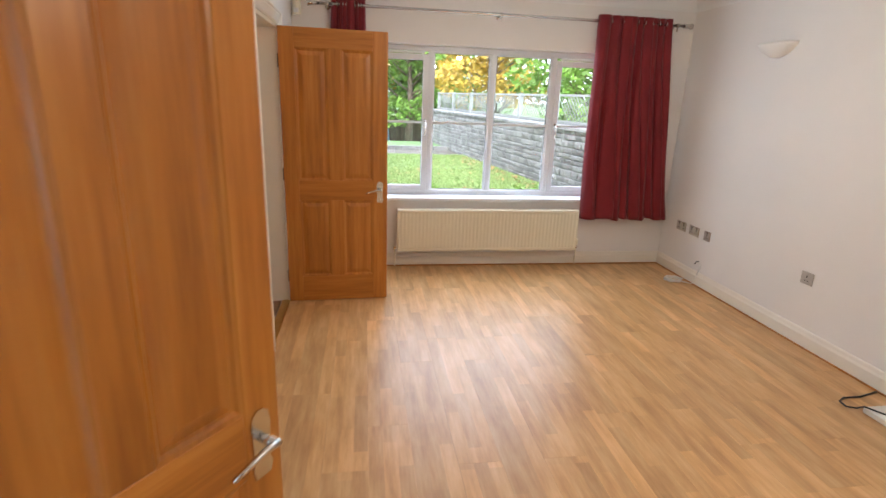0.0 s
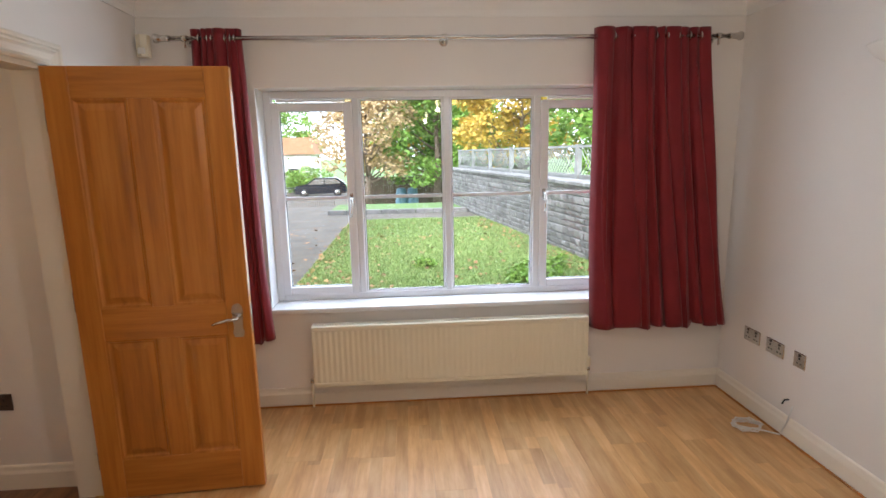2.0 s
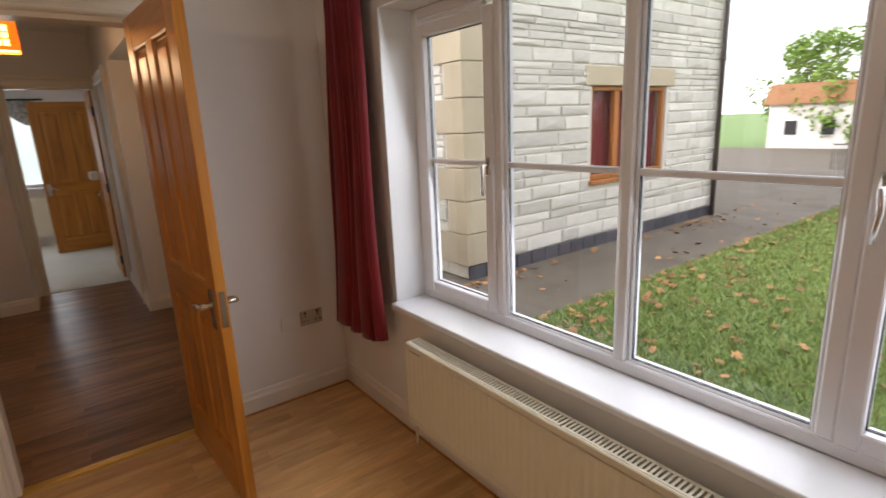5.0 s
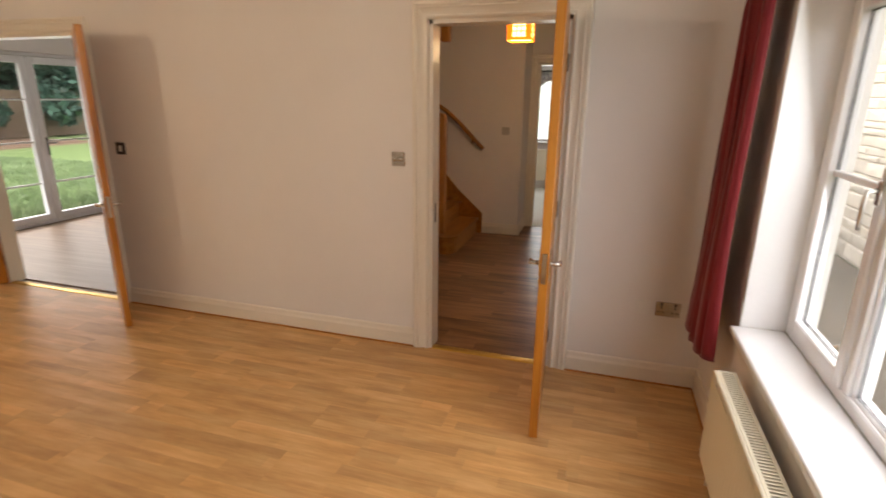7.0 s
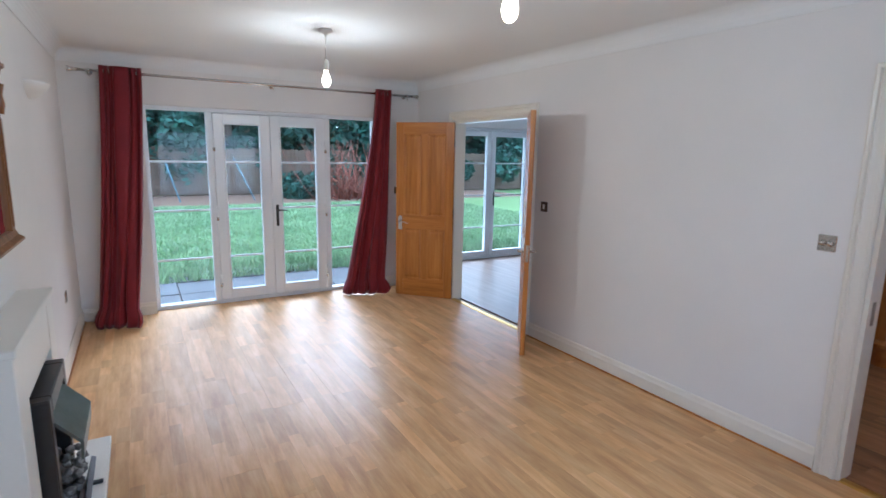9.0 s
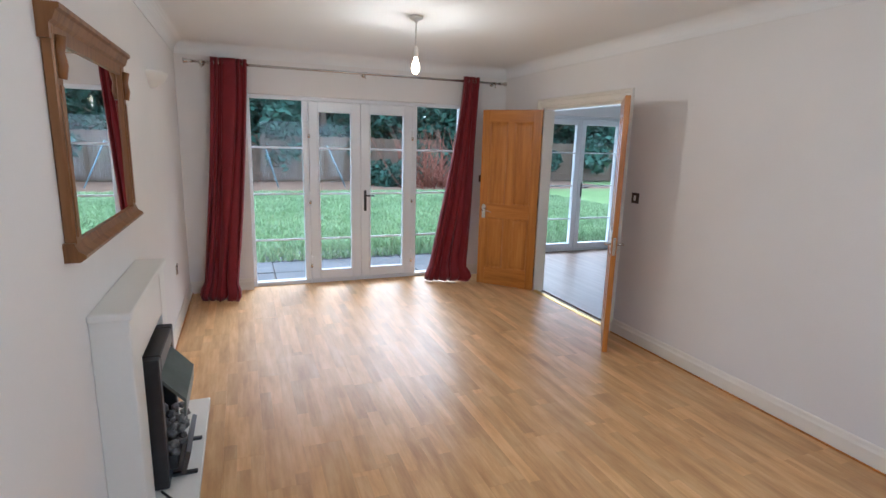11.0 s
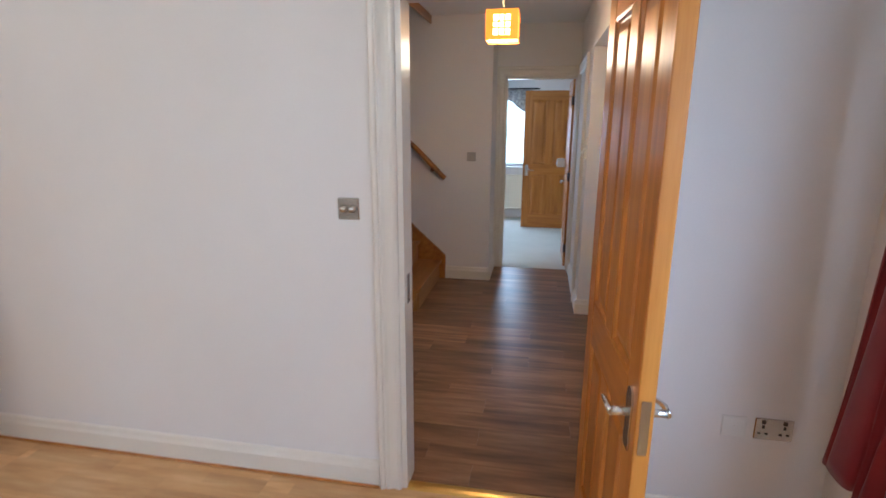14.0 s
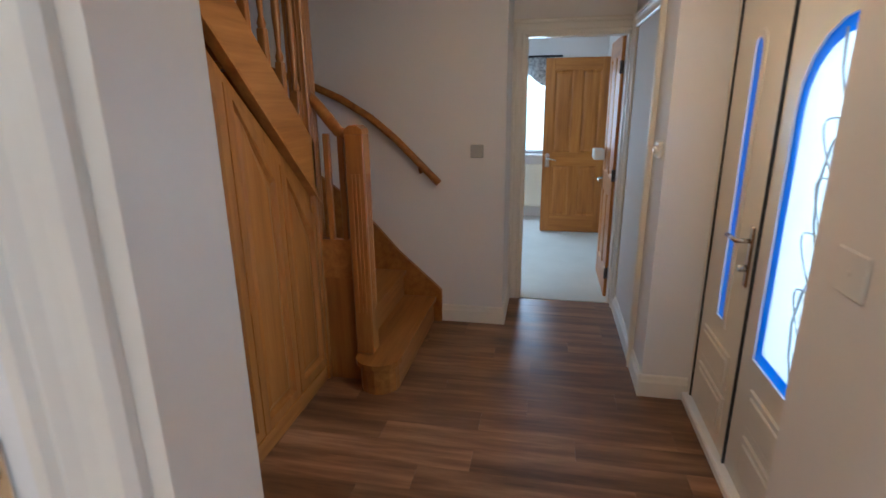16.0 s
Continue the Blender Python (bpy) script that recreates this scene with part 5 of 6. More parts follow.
# ---- dining room beyond the double doors ----
DSY = -7.25
solid("floor_dining", B(-3.6, -0.12, DSY - 0.2, -3.6, -0.12, 0.0), DINEM, "grey-brown wood-effect floor of the dining room", "floor")
solid("ceiling_dining", B(-3.72, -0.12, DSY - 0.28, -3.6, 2.45, 2.6), CEIL, "white ceiling of the dining room", "ceiling")
wall("wall_dining_south", "x", DSY, -0.28, -3.72, 0.0, -0.3, 2.6, [(-3.34, -0.26, -0.02, 2.06)], PAINT, "white wall with french windows")
solid("wall_dining_west", B(-3.72, -3.6, DSY, -3.6, -0.3, 2.6), PAINT, "white wall of the dining room", "wall")
solid("wall_dining_east", B(-0.12, 0.0, DSY - 0.28, S - 0.28, -0.3, 2.6), PAINT, "white wall stub of the dining room", "wall")
skirting(-0.12, DSY, -0.12, DY0 - 0.1, (-1, 0), None)
w4 = thing("window_4", "white french windows of the dining room", "french window", pose(-1.6, DSY - 0.1, 0), kind="structure")
YD = DSY - 0.12
part("window_frame", frame_bm(-3.34, -0.26, 0, 2.06, YD, YD + 0.07, 0.04), UPVC, w4)
q = [-3.3, -2.55, -1.8, -1.05, -0.3]
for a, b in zip(q, q[1:]):
    d = part("door", frame_bm(a + 0.003, b - 0.003, 0.045, 2.015, YD + 0.012, YD + 0.08, 0.08), UPVC, w4)
    p = part("pane", B(a + 0.08, b - 0.08, YD + 0.045, YD + 0.049, 0.12, 1.94), GLASS, d)
    p.visible_shadow = False
    for z in BARS:
        part("glazing_bar", B(a + 0.08, b - 0.08, YD + 0.036, YD + 0.06, z - 0.01, z + 0.01), UPVC, d)
bm = bmesh.new()
box(bm, -1.88, -1.85, YD + 0.08, YD + 0.09, 0.85, 1.07, bevel=0.005)
tube(bm, [(-1.865, YD + 0.085, 1.0), (-1.865, YD + 0.125, 1.0), (-1.96, YD + 0.13, 1.0)], 0.009, 8)
part("handle", bm, BLACK, w4, "dark lever handle")


# ---- outside: ground ----
GZ = -0.06


def ground_z(x, y):
    if y > 14:
        return GZ - 1.45 * min(1.0, (y - 14) / 15.0)
    return GZ


def sheet(name, mat, x0, x1, y0, y1, nx, ny, lift, label, cat):
    bm = bmesh.new()
    g = [[bm.verts.new((x0 + (x1 - x0) * i / nx, y0 + (y1 - y0) * j / ny, 0)) for i in range(nx + 1)] for j in range(ny + 1)]
    for r in g:
        for v in r:
            v.co.z = ground_z(v.co.x, v.co.y) + lift
    for r, q in zip(g, g[1:]):
        for i in range(nx):
            bm.faces.new((r[i], r[i + 1], q[i + 1], q[i])).smooth = True
    return solid(name, bm, mat, label, cat)


# the ground is one sheet, flat round the house and falling to the road
bm = bmesh.new()
ys = [-400, -60, -30, -15, S - 0.3, 0.2, 5, 10, 14, 17, 20, 23, 26, 29, 35, 60, 400]
xs_ = [-400, -60, -20, -8, 0, 3.85, 5, 20, 60, 400]
g = [[bm.verts.new((x, y, ground_z(x, y) - 0.03)) for x in xs_] for y in ys]
for r, q in zip(g, g[1:]):
    for i in range(len(xs_) - 1):
        inside = S - 0.4 < r[i].co.y < 0.1 and -8.1 < r[i].co.x < 3.8
        if not inside:
            bm.faces.new((r[i], r[i + 1], q[i + 1], q[i]))
solid("ground", bm, GRASS, "grassy ground round the house", "ground")
sheet("lawn_front", GRASS, 0.0, 4.6, 0.28, 10.2, 30, 60, 0.0, "mown lawn with fallen leaves under the window", "lawn")
sheet("path", TARMAC, -1.22, 0.0, 0.28, 10.2, 6, 30, -0.012, "worn grey tarmac path beside the stone house", "path")
sheet("porch_path", TARMAC, -8, -1.22, 0.28, 1.98, 8, 4, -0.012, "grey tarmac before the front door", "path")
sheet("drive", TARMAC, -8, 3.6, 10.2, 11.6, 20, 6, -0.01, "grey tarmac drive crossing the lawn", "drive")
sheet("yard", TARMAC, -8, -1.22, 7.2, 10.2, 8, 6, -0.01, "grey tarmac behind the stone house", "drive")
sheet("road", TARMAC, -40, -0.8, 11.6, 44, 40, 30, -0.012, "grey road falling away from the house", "road")
sheet("lawn_far", GRASS, -0.8, 6, 11.75, 32, 20, 40, 0.06, "far lawn behind a low kerb", "lawn")
kb = thing("kerb", "low stone kerb along the far lawn", "kerb", pose(1, 11.65, GZ), kind="structure")
for k in range(9):
    part("kerb_stone", B(-0.8 + k * 0.5, -0.8 + k * 0.5 + 0.49, 11.6, 11.75, GZ - 0.05, GZ + 0.12, bevel=0.015), GREYST, kb)
sheet("lawn_back", GRASS, -12, 12, -18.2, -8.5, 40, 20, 0.0, "rough green lawn behind the house", "lawn")
sheet("soil_bed", SOIL, -12, 12, -22.5, -18.2, 30, 8, 0.0, "bare earth bed strewn with old leaves", "soil")


# ---- outside: stone work ----
def stone_run(owner, m, length, height, course, piece, mat, rough, seed, near, holes=(), depth=0.05, base=0.0):
    """Courses of stones on a wall plane: local x along, z up, y out. Those within near (a stretch of x) are pieces, the rest one mesh."""
    rnd = random.Random(seed)
    verts, faces, count = [], [], 0
    shapes = []
    for k in range(6):
        bm = bmesh.new()
        lo = [bm.verts.new((sx * 0.5, 0, sz * 0.5)) for sx, sz in ((-1, -1), (1, -1), (1, 1), (-1, 1))]
        up = [bm.verts.new((sx * (0.5 - rnd.uniform(0.02, 0.05)), 1 + rnd.uniform(-rough, rough), sz * (0.5 - rnd.uniform(0.06, 0.14)))) for sx, sz in ((-1, -1), (1, -1), (1, 1), (-1, 1))]
        mid = bm.verts.new((rnd.uniform(-0.15, 0.15), 1.25 + rnd.uniform(-rough, rough), rnd.uniform(-0.15, 0.15)))
        for a in range(4):
            bm.faces.new((lo[a], lo[(a + 1) % 4], up[(a + 1) % 4], up[a]))
            bm.faces.new((up[a], up[(a + 1) % 4], mid))
        bmesh.ops.recalc_face_normals(bm, faces=bm.faces)
        shapes.append(mesh_of("stone", bm, mat))
    z = base
    while z < height - 0.02:
        h = min(rnd.uniform(*course), height - z)
        x = -rnd.uniform(0, piece[0])
        while x < length:
            w = rnd.uniform(*piece)
            a, b = max(0.0, x), min(length, x + w)
            x += w
            if b - a < 0.04:
                continue
            cz = z + h / 2
            for h0, h1, z0, z1 in holes:
                if a < h1 and b > h0 and z0 - h * 0.4 < cz < z1 + h * 0.4:
                    a, b = (a, min(b, h0)) if (a + b) / 2 < (h0 + h1) / 2 else (max(a, h1), b)
            if b - a < 0.04:
                continue
            cx = (a + b) / 2
            me = rnd.choice(shapes)
            mm = m @ pose(cx, 0, cz) @ Matrix.Diagonal((b - a - 0.006, depth * rnd.uniform(0.6, 1.2), h - 0.006, 1))
            if near[0] < cx < near[1] and count < 300 and near[2] < cz < near[3]:
                ob = new("stone", me)
                ob.parent = owner
                ob.matrix_parent_inverse = full(owner).inverted()
                ob.matrix_basis = mm
                count += 1
            else:
                n = len(verts)
                verts += [tuple(mm @ v.co) for v in me.vertices]
                faces += [tuple(i + n for i in f.vertices) for f in me.polygons]
        z += h
    if verts:
        me = bpy.data.meshes.new("stonework")
        me.from_pydata(verts, [], faces)
        me.materials.append(mat)
        ob = new("stonework", me)
        ob.parent = owner
        ob.matrix_parent_inverse = full(owner).inverted()
        ob["kind"] = "stuff"


WX, WY0, WY1, WH = -1.22, 1.98, 7.0, 5.2
house = thing("house_wing", "cream stone house wing with brown windows and red curtains", "house", pose(WX - 2, 5, GZ))
WIN = (3.92, 5.5, 0.75, 1.85)
bm = bmesh.new()
for a, b, c, d in ((WY0, WIN[0], GZ, WH), (WIN[1], WY1, GZ, WH), (WIN[0], WIN[1], GZ, WIN[2]), (WIN[0], WIN[1], WIN[3], WH)):
    box(bm, WX - 0.25, WX, a, b, c, d)
box(bm, WX - 6, WX - 0.25, WY0, WY0 + 0.2, GZ, WH)
box(bm, WX - 6, WX - 0.25, WY1 - 0.2, WY1, GZ, WH)
part("wall", bm, MORTAR, house)
bm = bmesh.new()
prism(bm, [(WX + 0.35, WH - 0.05), (WX + 0.35, WH + 0.08), (WX - 3.2, WH + 2.4), (WX - 6.8, WH + 0.08), (WX - 6.8, WH - 0.05)], "y", WY0 - 0.2, WY1 + 0.2)
part("roof", bm, TILE, house)


def brown_window(owner, x, y0, y1, z0, z1, lights):
    bm = bmesh.new()
    f = 0.055
    for a, b, c, d in ((y0, y0 + f, z0, z1), (y1 - f, y1, z0, z1), (y0 + f, y1 - f, z0, z0 + f), (y0 + f, y1 - f, z1 - f, z1)):
        box(bm, x - 0.09, x - 0.02, a, b, c, d, bevel=0.005)
    w = part("window", bm, BROWNW, owner, "brown stained timber window")
    step = (y1 - y0) / lights
    for k in range(1, lights):
        part("mullion", B(x - 0.088, x - 0.025, y0 + k * step - 0.05, y0 + k * step + 0.05, z0 + f, z1 - f, bevel=0.005), BROWNW, w)
    p = part("pane", B(x - 0.062, x - 0.058, y0 + f, y1 - f, z0 + f, z1 - f), GLASS, w)
    p.visible_shadow = False
    part("sill", B(x - 0.08, x + 0.06, y0 - 0.03, y1 + 0.03, z0 - 0.05, z0, bevel=0.006), BROWNW, w)
    bm = bmesh.new()
    for a, b in ((y0 + 0.02, y0 + step * 1.9), (y1 - step * 0.5, y1 - 0.02)):
        n = 40
        col = [[bm.verts.new((x - 0.16 + 0.025 * math.sin(k * 0.9), a + (b - a) * k / n, z)) for k in range(n + 1)] for z in (z0, z1)]
        for k in range(n):
            bm.faces.new((col[0][k], col[0][k + 1], col[1][k + 1], col[1][k])).smooth = True
    part("inner_curtain", bm, CURT, w, "red curtains behind the glass")
    part("room_backing", B(x - 1.6, x - 1.5, y0 - 0.3, y1 + 0.3, z0 - 0.3, z1 + 0.3), PAINT, w)


brown_window(house, WX, *WIN, 3)
part("lintel", B(WX - 0.05, WX + 0.03, WIN[0] - 0.15, WIN[1] + 0.15, WIN[3], WIN[3] + 0.22, bevel=0.008), QUOIN, house, "smooth cream stone lintel")
rnd = random.Random(12)
z, k = GZ + 0.14, 0
while z < WH - 0.1:
    h = 0.33
    la, lb = (0.42, 0.24) if k % 2 else (0.26, 0.4)
    part("quoin", B(WX - lb, WX + 0.04, WY0 - 0.04, WY0 + la, z, z + h - 0.008, bevel=0.006), QUOIN, house)
    z += h
    k += 1
for k in range(22):
    part("plinth_brick", B(WX, WX + 0.03, WY0 + k * 0.226, WY0 + k * 0.226 + 0.216, GZ - 0.02, GZ + 0.13, bevel=0.003), PLINTH, house)
for y in (2.42, WY1 - 0.16):
    dp = bmesh.new()
    tube(dp, [(WX + 0.08, y, GZ), (WX + 0.08, y, WH)], 0.036, 12)
    for z in (0.55, 2.2, 3.9):
        tube(dp, [(WX + 0.08, y, z), (WX + 0.08, y, z + 0.06)], 0.045, 12)
    part("downpipe", dp, DARK, house, "dark plastic downpipe")
EAST = Matrix(((0, 1, 0, WX), (1, 0, 0, 0), (0, 0, 1, 0), (0, 0, 0, 1)))
stone_run(house, EAST @ pose(WY0 + 0.3, 0, 0), WY1 - WY0 - 0.3, WH, (0.055, 0.17), (0.25, 0.75), STONE, 0.35, 21, (0.0, 3.2, 0.0, 2.6),
          [(WIN[0] - WY0 - 0.35, WIN[1] - WY0 - 0.25, WIN[2] - 0.05, WIN[3] + 0.2)], 0.02, GZ + 0.13)
SOUTH = Matrix(((1, 0, 0, WX - 6), (0, -1, 0, WY0), (0, 0, 1, 0), (0, 0, 0, 1)))
stone_run(house, SOUTH, 5.7, WH, (0.06, 0.17), (0.22, 0.65), STONE, 0.35, 22, (9, 9, 0, 0), (), 0.02, GZ + 0.02)

# boundary wall, with a trellis fence behind it
a, b = Vector((4.75, 0.6)), Vector((2.75, 15.2))
ln = (b - a).length
rot = math.degrees(math.atan2(b.y - a.y, b.x - a.x))
gw = thing("garden_wall", "old grey coursed stone garden wall beside the lawn", "wall", pose(a.x, a.y, GZ, 0, 0, rot))
part("core", B(0, ln, -0.3, 0, 0, 1.12), GREYST, gw, "", True)
stone_run(gw, pose(a.x, a.y, GZ, 0, 0, rot), ln, 1.14, (0.08, 0.15), (0.1, 0.26), GREYST, 0.45, 31, (2.5, 11.0, 0.1, 1.2), (), 0.026)
for k in range(int(ln / 0.5)):
    part("coping", B(k * 0.5 + 0.004, k * 0.5 + 0.496, -0.33, 0.06, 1.12, 1.19, bevel=0.012), GREYST, gw, "", True)
tf = thing("trellis_fence", "grey timber trellis panels behind the stone wall", "fence", pose(a.x, a.y, GZ, 0, 0, rot) @ pose(0, -0.6, 0))
for k in range(9):
    x0 = k * 1.83
    part("post", B(x0 - 0.05, x0 + 0.05, -0.05, 0.05, 0, 1.78, bevel=0.006), FENCEG, tf, "", True)
    if k == 8:
        break
    for z in (1.2, 1.72):
        part("rail", B(x0 + 0.05, x0 + 1.78, -0.02, 0.02, z, z + 0.045), FENCEG, tf, "", True)
    bm = bmesh.new()
    for s in (-1, 1):
        for q in range(-4, 16):
            p0, p1 = Vector((x0 + 0.06 + q * 0.12, 0, 1.22)), Vector((x0 + 0.06 + q * 0.12 + 0.5, 0, 1.72))
            if s < 0:
                p0.x, p1.x = p1.x, p0.x
            lo_, hi_ = x0 + 0.05, x0 + 1.78
            if min(p0.x, p1.x) < lo_ or max(p0.x, p1.x) > hi_:
                continue
            tube(bm, [tuple(p0), tuple(p1)], 0.009, 4)
    part("lattice", bm, FENCEG, tf, "", True)
    part("fence_board", B(x0 + 0.05, x0 + 1.78, -0.012, 0.012, 0.1, 1.2), FENCEG, tf, "", True)


def board_fence(label, m, length, h, mat, seed):
    """Upright boards, posts and two rails."""
    rnd = random.Random(seed)
    f = thing("fence", label, "fence", m)
    n = int(length / 0.155)
    shapes = [mesh_of("board", B(0, 0.15, -0.012 - 0.006 * (k % 2), 0.008, 0.03, h + dh, bevel=0.003), mat) for k, dh in enumerate((0, -0.02, 0.015, -0.01))]
    for k in range(n):
        ob = new("board", rnd.choice(shapes))
        ob.parent = f
        ob.matrix_basis = pose(k * 0.155, 0, 0)
    for k in range(int(length / 1.86) + 1):
        part("post", B(k * 1.86 - 0.05, k * 1.86 + 0.05, 0.0, 0.1, 0, h + 0.06), mat, f, "", True)
    for z in (0.3, h - 0.3):
        part("rail", B(0, length, 0.008, 0.04, z, z + 0.08), mat, f, "", True)
    return f


board_fence("brown timber board fence at the end of the far lawn", pose(-0.8, 29.5, ground_z(0, 29.5)), 6.6, 1.75, FENCE, 3)
board_fence("weathered timber fence behind the back lawn, darkened for tree shade", pose(-22, -22.3, GZ, 0, 0, 0), 33, 1.8, FENCE, 5)
board_fence("weathered timber fence beside the back lawn", pose(9.5, -22.3, GZ, 0, 0, 90), 15, 1.8, FENCE, 6)
for x in (1.1, 1.75):
    bn = thing("compost_bin", "blue-green plastic compost bin on the lawn", "compost bin", pose(x, 27.6, ground_z(0, 27.6) + 0.06), "compost bins")
    bm = bmesh.new()
    lathe(bm, [(0.38, 0), (0.36, 0.1), (0.3, 0.8), (0.28, 0.84)], 16)
    part("body", bm, BIN, bn, "", True)
    bm = bmesh.new()
    lathe(bm, [(0.29, 0.84), (0.3, 0.88), (0.2, 0.95), (0.05, 0.97)], 16)
    part("lid", bm, BIN, bn, "", True)


# ---- outside: planting ----
def leaf_cloud(clumps, per, size, rnd, droop=0.0):
    """Small tilted leaves scattered through clumps (centre, radius)."""
    verts, faces = [], []
    for c, r in clumps:
        for _ in range(per):
            d = Vector((rnd.gauss(0, 1), rnd.gauss(0, 1), rnd.gauss(0, 1))).normalized()
            p = Vector(c) + d * r * rnd.uniform(0.35, 1.0) ** 0.6
            u = Vector((rnd.gauss(0, 1), rnd.gauss(0, 1), rnd.gauss(0, 0.6) - droop)).normalized() * size * rnd.uniform(0.6, 1.3)
            v = u.orthogonal().normalized() * u.length * 0.45
            v.rotate(Matrix.Rotation(rnd.uniform(0, 6.28), 3, u.normalized()))
            n = len(verts)
            verts += [p - u, p + v, p + u, p - v]
            faces.append((n, n + 1, n + 2, n + 3))
    return verts, faces


def tree(label, x, y, h, spread, mat, seed, base=0.32, per=150, size=0.13, clumps=46, z=None, trunk_r=0.16, conifer=False):
    rnd = random.Random(seed)
    z = ground_z(x, y) if z is None else z
    t = thing("tree", label, "tree", pose(x, y, z))
    bm = bmesh.new()
    pts = [(0.05 * math.sin(k * 1.7 + seed), 0.05 * math.cos(k * 1.3 + seed), h * 0.8 * k / 6) for k in range(7)]
    tube(bm, pts, trunk_r, 10, trunk_r * 0.25)
    cl = []
    for k in range(clumps):
        f = rnd.random()
        if conifer:
            zz = h * (base + (1 - base) * f)
            r = spread * (1.05 - f) * rnd.uniform(0.3, 1.0)
        else:
            zz = h * (base + (1 - base) * f)
            r = spread * math.sqrt(max(0.05, 1 - (2 * f - 0.85) ** 2 / 1.5)) * math.sqrt(rnd.random())
        an = rnd.uniform(0, 6.28)
        c = Vector((r * math.cos(an), r * math.sin(an), zz))
        cl.append((c, rnd.uniform(0.28, 0.55) * spread * 0.55))
        if k % 2 == 0:
            z0 = max(h * 0.2, zz - r * 0.8)
            s = Vector((0, 0, min(z0, h * 0.75)))
            tube(bm, [s, s.lerp(c, 0.5) + Vector((0, 0, -0.08 * r)), c], trunk_r * 0.32, 6, 0.012)
    part("trunk", bm, BARK, t, "", True)
    vs, fs = leaf_cloud(cl, per, size, rnd, 0.6 if conifer else 0.2)
    me = bpy.data.meshes.new("crown")
    me.from_pydata(vs, [], fs)
    me.materials.append(mat)
    ob = new("crown", me)
    ob.parent = t
    return t


tree("autumn tree with faded yellow-brown leaves beside the road", -0.6, 24.5, 6.0, 2.6, LEAFB, 41, per=110, clumps=55, size=0.12, trunk_r=0.2)
tree("broad green tree by the end of the wall", 3.2, 26.5, 8.0, 3.8, LEAFG, 42, per=190, clumps=75, size=0.15, base=0.22, trunk_r=0.24)
tree("golden autumn tree behind the garden wall", 6.4, 19, 6.5, 3.0, LEAFY, 43, per=170, clumps=60, size=0.13)
tree("green tree behind the trellis fence", 8.6, 13, 6.5, 3.2, LEAFG, 44, per=180, clumps=60, size=0.13, base=0.15)
tree("yellowing tree behind the far fence", 1.0, 34, 9, 4.5, LEAFY, 45, per=170, clumps=70, size=0.17)
tree("tall green tree behind the far fence", 6.5, 33, 10, 5, LEAFG, 46, per=190, clumps=80, size=0.18, base=0.15)
tree("green tree across the road", -12, 48, 8, 5, LEAFG, 47, per=140, clumps=60, size=0.2, base=0.15)
for k in range(22):
    x, y = (-22 + 2.7 * k, -23.9 - 0.5 * (k % 2)) if k < 13 else (-19 + 4.0 * (k - 13), -27.5)
    tree("dark green conifer behind the back fence", x, y, 8.5 + (k % 3) * 1.2, 2.9, LEAFC, 60 + k, base=0.1, per=260, clumps=80, size=0.21, conifer=True, trunk_r=0.18)


def shrub(label, x, y, r, mat, seed, per=120, size=0.05):
    rnd = random.Random(seed)
    s = thing("shrub", label, "shrub", pose(x, y, ground_z(x, y)))
    cl = [(Vector((rnd.uniform(-r, r), rnd.uniform(-r, r), rnd.uniform(0.15, 0.8) * r)), r * 0.45) for _ in range(12)]
    vs, fs = leaf_cloud(cl, per, size, rnd)
    me = bpy.data.meshes.new("leaves")
    me.from_pydata(vs, [], [f for f in fs])
    me.materials.append(mat)
    ob = new("leaves", me)
    ob.parent = s
    bm = bmesh.new()
    for c, _ in cl[:7]:
        tube(bm, [(0, 0, 0), tuple(c * 0.6 + Vector((0, 0, 0.05))), tuple(c)], 0.012, 5, 0.004)
    part("stems", bm, BARK, s, "", True)


shrub("low leafy green plant at the lawn's edge", 3.15, 3.1, 0.3, LEAFG, 71, 140, 0.04)
shrub("small nettle patch in the lawn", 1.75, 4.3, 0.13, LEAFG, 72, 60, 0.03)
shrub("round green hedge bush beside the road", -7.0, 41.5, 2.0, LEAFG, 73, 300, 0.13)
shrub("dark green bush before the back fence", -2.4, -20.6, 0.9, LEAFC, 74, 260, 0.1)
shrub("dark green bush at the back fence", 7.0, -21.2, 1.0, LEAFC, 75, 260, 0.1)

# heap of dead reddish branches
br = bmesh.new()
rnd = random.Random(9)
for k in range(150):
    p = Vector((-4.0 + rnd.gauss(0, 0.7), -19.6 + rnd.gauss(0, 0.5), GZ))
    d = Vector((rnd.gauss(0, 0.7), rnd.gauss(0, 0.4), rnd.uniform(0.5, 2.3)))
    tube(br, [tuple(p), tuple(p + d * 0.5 + Vector((rnd.gauss(0, 0.1), 0, 0))), tuple(p + d)], 0.022, 4, 0.005)
solid("brushwood_heap", br, BRUSH, "heap of dead reddish conifer branches on the soil", "brushwood", "stuff")
for x0, x1, nm in ((2.2, 1.85, 0), (0.1, -0.5, 1)):
    bm = bmesh.new()
    tube(bm, [(x0, -20.0, GZ + (1.5 if nm else 1.3)), (x1, -19.6, GZ)], 0.018, 8)
    solid("pole", bm, BIN, "pale blue pole leaning against the fence", "pole", "")

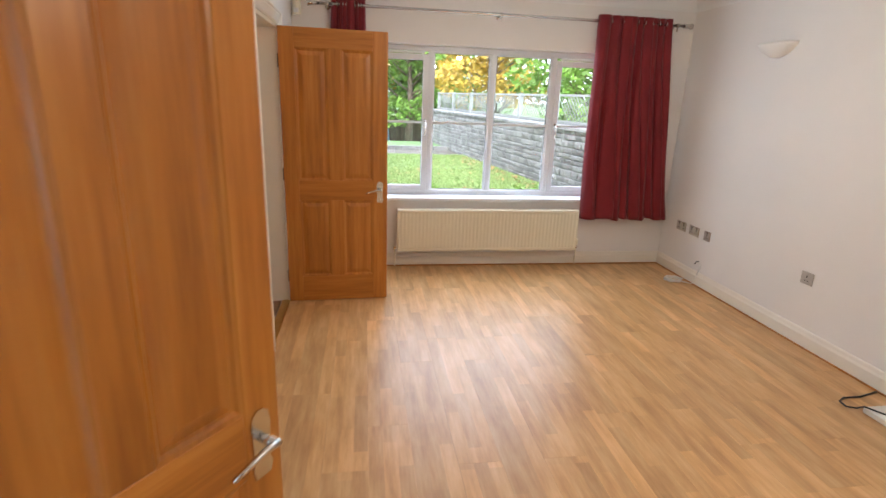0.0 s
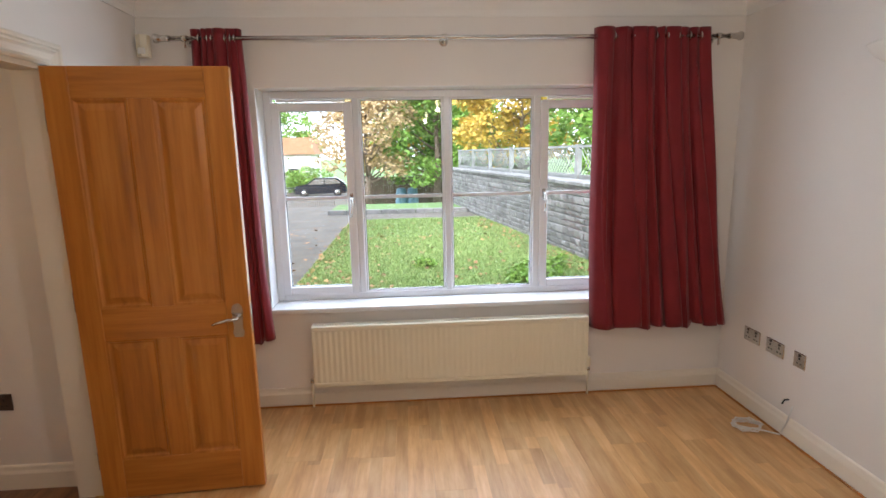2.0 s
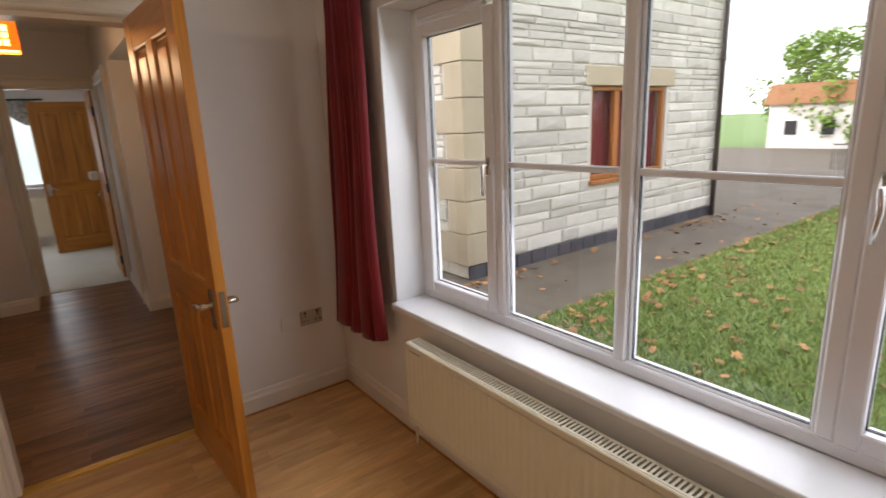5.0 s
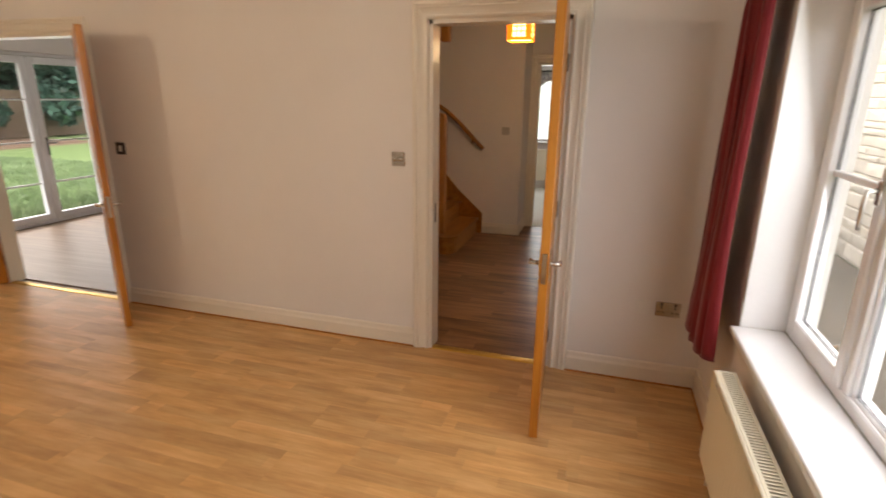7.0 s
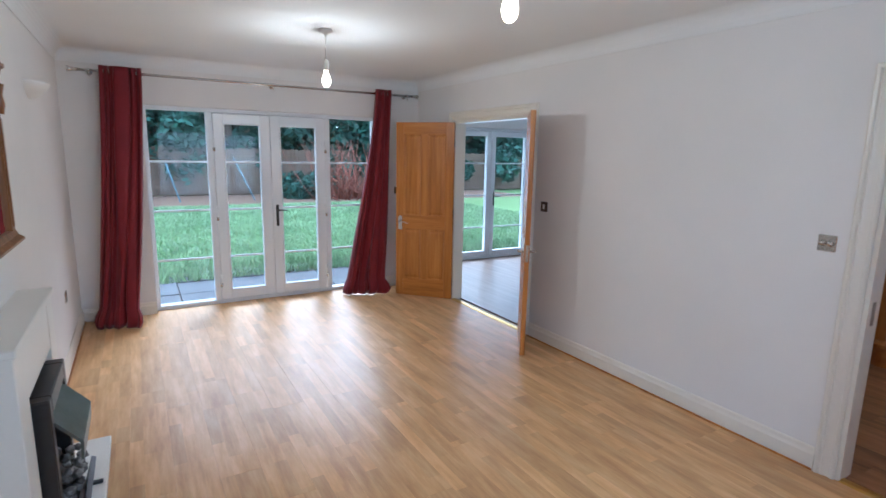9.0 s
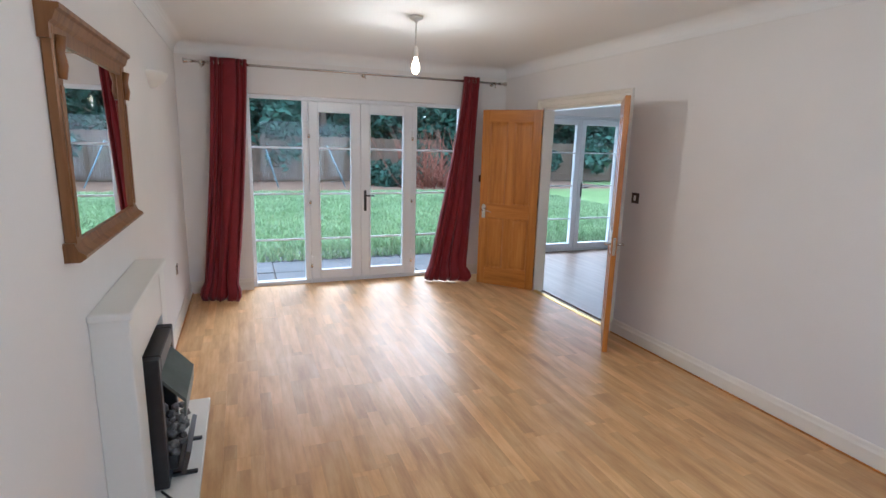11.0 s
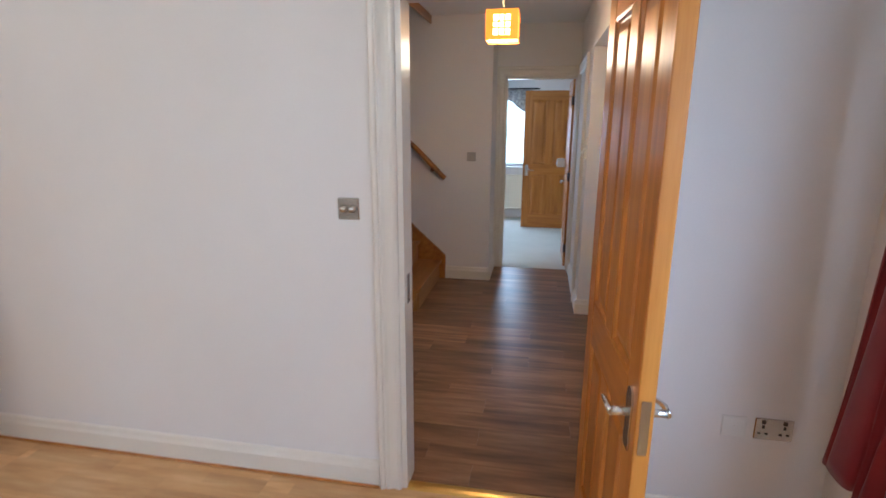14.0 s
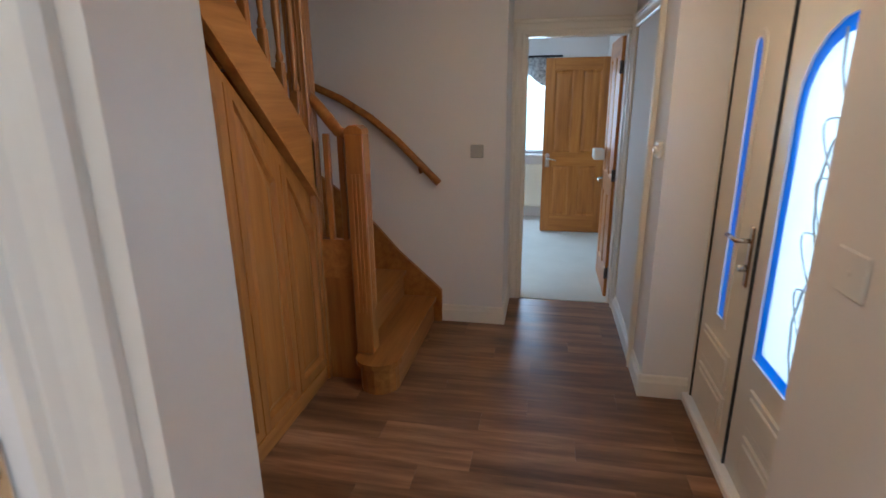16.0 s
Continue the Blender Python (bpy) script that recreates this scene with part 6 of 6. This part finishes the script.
# patio slabs
pt = thing("patio", "grey paving slabs outside the french windows", "patio", pose(0, -7.6, GZ), kind="structure")
sl = [mesh_of("slab", B(-0.295, 0.295, -0.295, 0.295, -0.03, dz, bevel=0.006), PATIO) for dz in (0.0, 0.004, -0.004)]
rnd = random.Random(2)
for i in range(-9, 9):
    for j in range(3):
        y = -6.95 - 0.6 * j
        if i * 0.6 < 0.2 and y > DSY - 0.6:
            continue
        ob = new("slab", rnd.choice(sl))
        ob.parent = pt
        ob.matrix_basis = pose(i * 0.6, y + 7.6, 0.01)
sheet("patio_bed", SOIL, -6, 6, -8.6, S - 0.3, 8, 4, -0.02, "earth under the paving", "soil")


# grass blades near the house and fallen leaves
def blades(name, label, area, count, h, seed, mat):
    rnd = random.Random(seed)
    vs, fs = [], []
    for _ in range(count):
        x, y = rnd.uniform(area[0], area[1]), area[2] + (area[3] - area[2]) * rnd.random() ** 1.4
        z = ground_z(x, y)
        a = rnd.uniform(0, 6.28)
        w, hh = 0.006 + 0.004 * abs(y) / 6, h * rnd.uniform(0.5, 1.4)
        dx, dy = w * math.cos(a), w * math.sin(a)
        lx, ly = rnd.gauss(0, 0.45) * hh, rnd.gauss(0, 0.45) * hh
        n = len(vs)
        vs += [(x - dx, y - dy, z), (x + dx, y + dy, z), (x + lx, y + ly, z + hh)]
        fs.append((n, n + 1, n + 2))
    me = bpy.data.meshes.new(name)
    me.from_pydata(vs, [], fs)
    me.materials.append(mat)
    return tagged(new(name, me), label, "grass", kind="stuff")


blades("grass", "green grass blades of the front lawn", (0.02, 4.5, 0.4, 10.15), 110000, 0.045, 1, BLADE)
blades("grass", "long green grass of the back lawn", (-7, 7, -8.5, -18), 90000, 0.065, 2, BLADEB)
blades("grass", "long ragged grass and weeds over the patio edge", (-7, 7, -7.85, -8.8), 9000, 0.13, 3, BLADEB)
rnd = random.Random(77)
vs, fs = [], []
for k in range(1350):
    if k < 1190:
        y = 0.4 + 9.2 * rnd.random() ** 1.3
        x = rnd.uniform(-0.1, 4.3) if rnd.random() < 0.55 else 0.0 + abs(rnd.gauss(0, 0.5))
        if rnd.random() < 0.25:
            x = 4.1 - abs(rnd.gauss(0, 0.3)) - (y - 4) * 0.13
    else:
        x, y = rnd.uniform(-1.15, 0.0), rnd.uniform(0.5, 9)
        if rnd.random() < 0.6:
            x = -1.1 + abs(rnd.gauss(0, 0.12))
    s = rnd.uniform(0.018, 0.055)
    z = ground_z(x, y) + (0.035 if x > 0 else 0.0)
    m = pose(x, y, z, rnd.uniform(-25, 25), rnd.uniform(-25, 25), rnd.uniform(0, 360))
    n = len(vs)
    ring = [(1, 0), (0.45, 0.28), (0.62, 0.8), (0.12, 0.5), (-0.35, 0.75), (-0.4, 0.2), (-1, 0), (-0.4, -0.2), (-0.35, -0.75), (0.12, -0.5), (0.62, -0.8), (0.45, -0.28)]
    vs += [tuple(m @ Vector((p * s, q * s, 0.006 * math.sin(3 * p + 2 * q)))) for p, q in ring]
    fs.append(tuple(range(n, n + len(ring))))
me = bpy.data.meshes.new("fallen_leaves")
me.from_pydata(vs, [], fs)
me.materials.append(FALLEN)
tagged(new("fallen_leaves", me), "orange and brown fallen leaves on grass and path", "leaves", kind="stuff")

# ---- parked car and far house ----
car = thing("car", "dark blue-black hatchback parked on the road", "car", pose(-5.3, 38.0, ground_z(0, 38.0) - 0.01, 0, 0, 188))
bm = bmesh.new()
prism(bm, [(-1.95, 0.25), (1.95, 0.25), (2.0, 0.55), (1.85, 0.85), (1.1, 0.95), (0.45, 1.42), (-1.2, 1.45), (-1.85, 1.0), (-2.0, 0.6)], "y", -0.82, 0.82)
bmesh.ops.bevel(bm, geom=list(bm.edges), offset=0.06, segments=2, affect="EDGES")
part("body", bm, CARP, car, "", True)
for s in (-0.825, 0.825):
    bm = bmesh.new()
    prism(bm, [(0.95, 0.95), (0.4, 1.34), (-0.25, 1.36), (-0.25, 0.95)], "y", s - 0.01, s + 0.01)
    prism(bm, [(-0.33, 0.95), (-0.33, 1.36), (-1.1, 1.36), (-1.55, 1.0)], "y", s - 0.01, s + 0.01)
    part("side_window", bm, CHROME, car, "sky-reflecting side glass", True)
    for x in (-1.25, 1.25):
        bm = bmesh.new()
        lathe(bm, [(0.2, -0.1), (0.31, -0.1), (0.32, 0.0), (0.31, 0.1), (0.2, 0.1)], 20, pose(x, s * 0.95, 0.32, 90, 0, 0))
        w = part("wheel", bm, TYRE, car, "", True)
        bm = bmesh.new()
        lathe(bm, [(0.05, -0.108), (0.2, -0.104), (0.2, 0.104), (0.05, 0.108)], 16, pose(x, s * 0.95, 0.32, 90, 0, 0))
        part("rim", bm, CHROME, w, "", True)
for y in (-0.6, 0.6):
    part("headlight", B(1.84, 1.96, y - 0.16, y + 0.16, 0.62, 0.76, bevel=0.02), PLASTIC, car, "", True)
fh = thing("far_house", "white rendered house with an orange-brown roof across the road", "house", pose(-11, 46, -1.6))
part("wall", B(-4, 4, -2, 3, 0, 3.4), PAINT, fh, "", True)
bm = bmesh.new()
prism(bm, [(-4.4, 3.35), (4.4, 3.35), (3.9, 4.8), (-3.9, 4.8)], "y", -2.3, 3.3)
part("roof", bm, ROOFO, fh, "", True)
for x in (-2.4, 0.0, 2.4):
    w = part("window", B(x - 0.5, x + 0.5, -2.04, -1.98, 1.0, 2.2, bevel=0.01), UPVC, fh, "", True)
    part("pane", B(x - 0.42, x + 0.42, -2.06, -2.045, 1.08, 2.12), BLACK, w, "", True)
# railings in front of the road
rl = thing("railings", "black metal railings beside the road", "railings", pose(-5.5, 26.8, ground_z(0, 26.8)))
for k in range(24):
    bm = bmesh.new()
    tube(bm, [(k * 0.12, 0, 0), (k * 0.12, 0, 1.2)], 0.012, 5)
    part("bar", bm, BLACK, rl, "", True)
part("top_rail", B(0, 2.8, -0.015, 0.015, 1.1, 1.14), BLACK, rl, "", True)

# ---- floor boards ----
planks(floor, FLOORM, 0.002, W - 0.002, S - 0.1, -0.002, 0.1956, 1.25, 0.0, 5)
planks(hall_floor, HALLM, -3.655, -0.06, -2.62, FD_Y - 0.02, 0.15, 0.92, 0.0, 6)
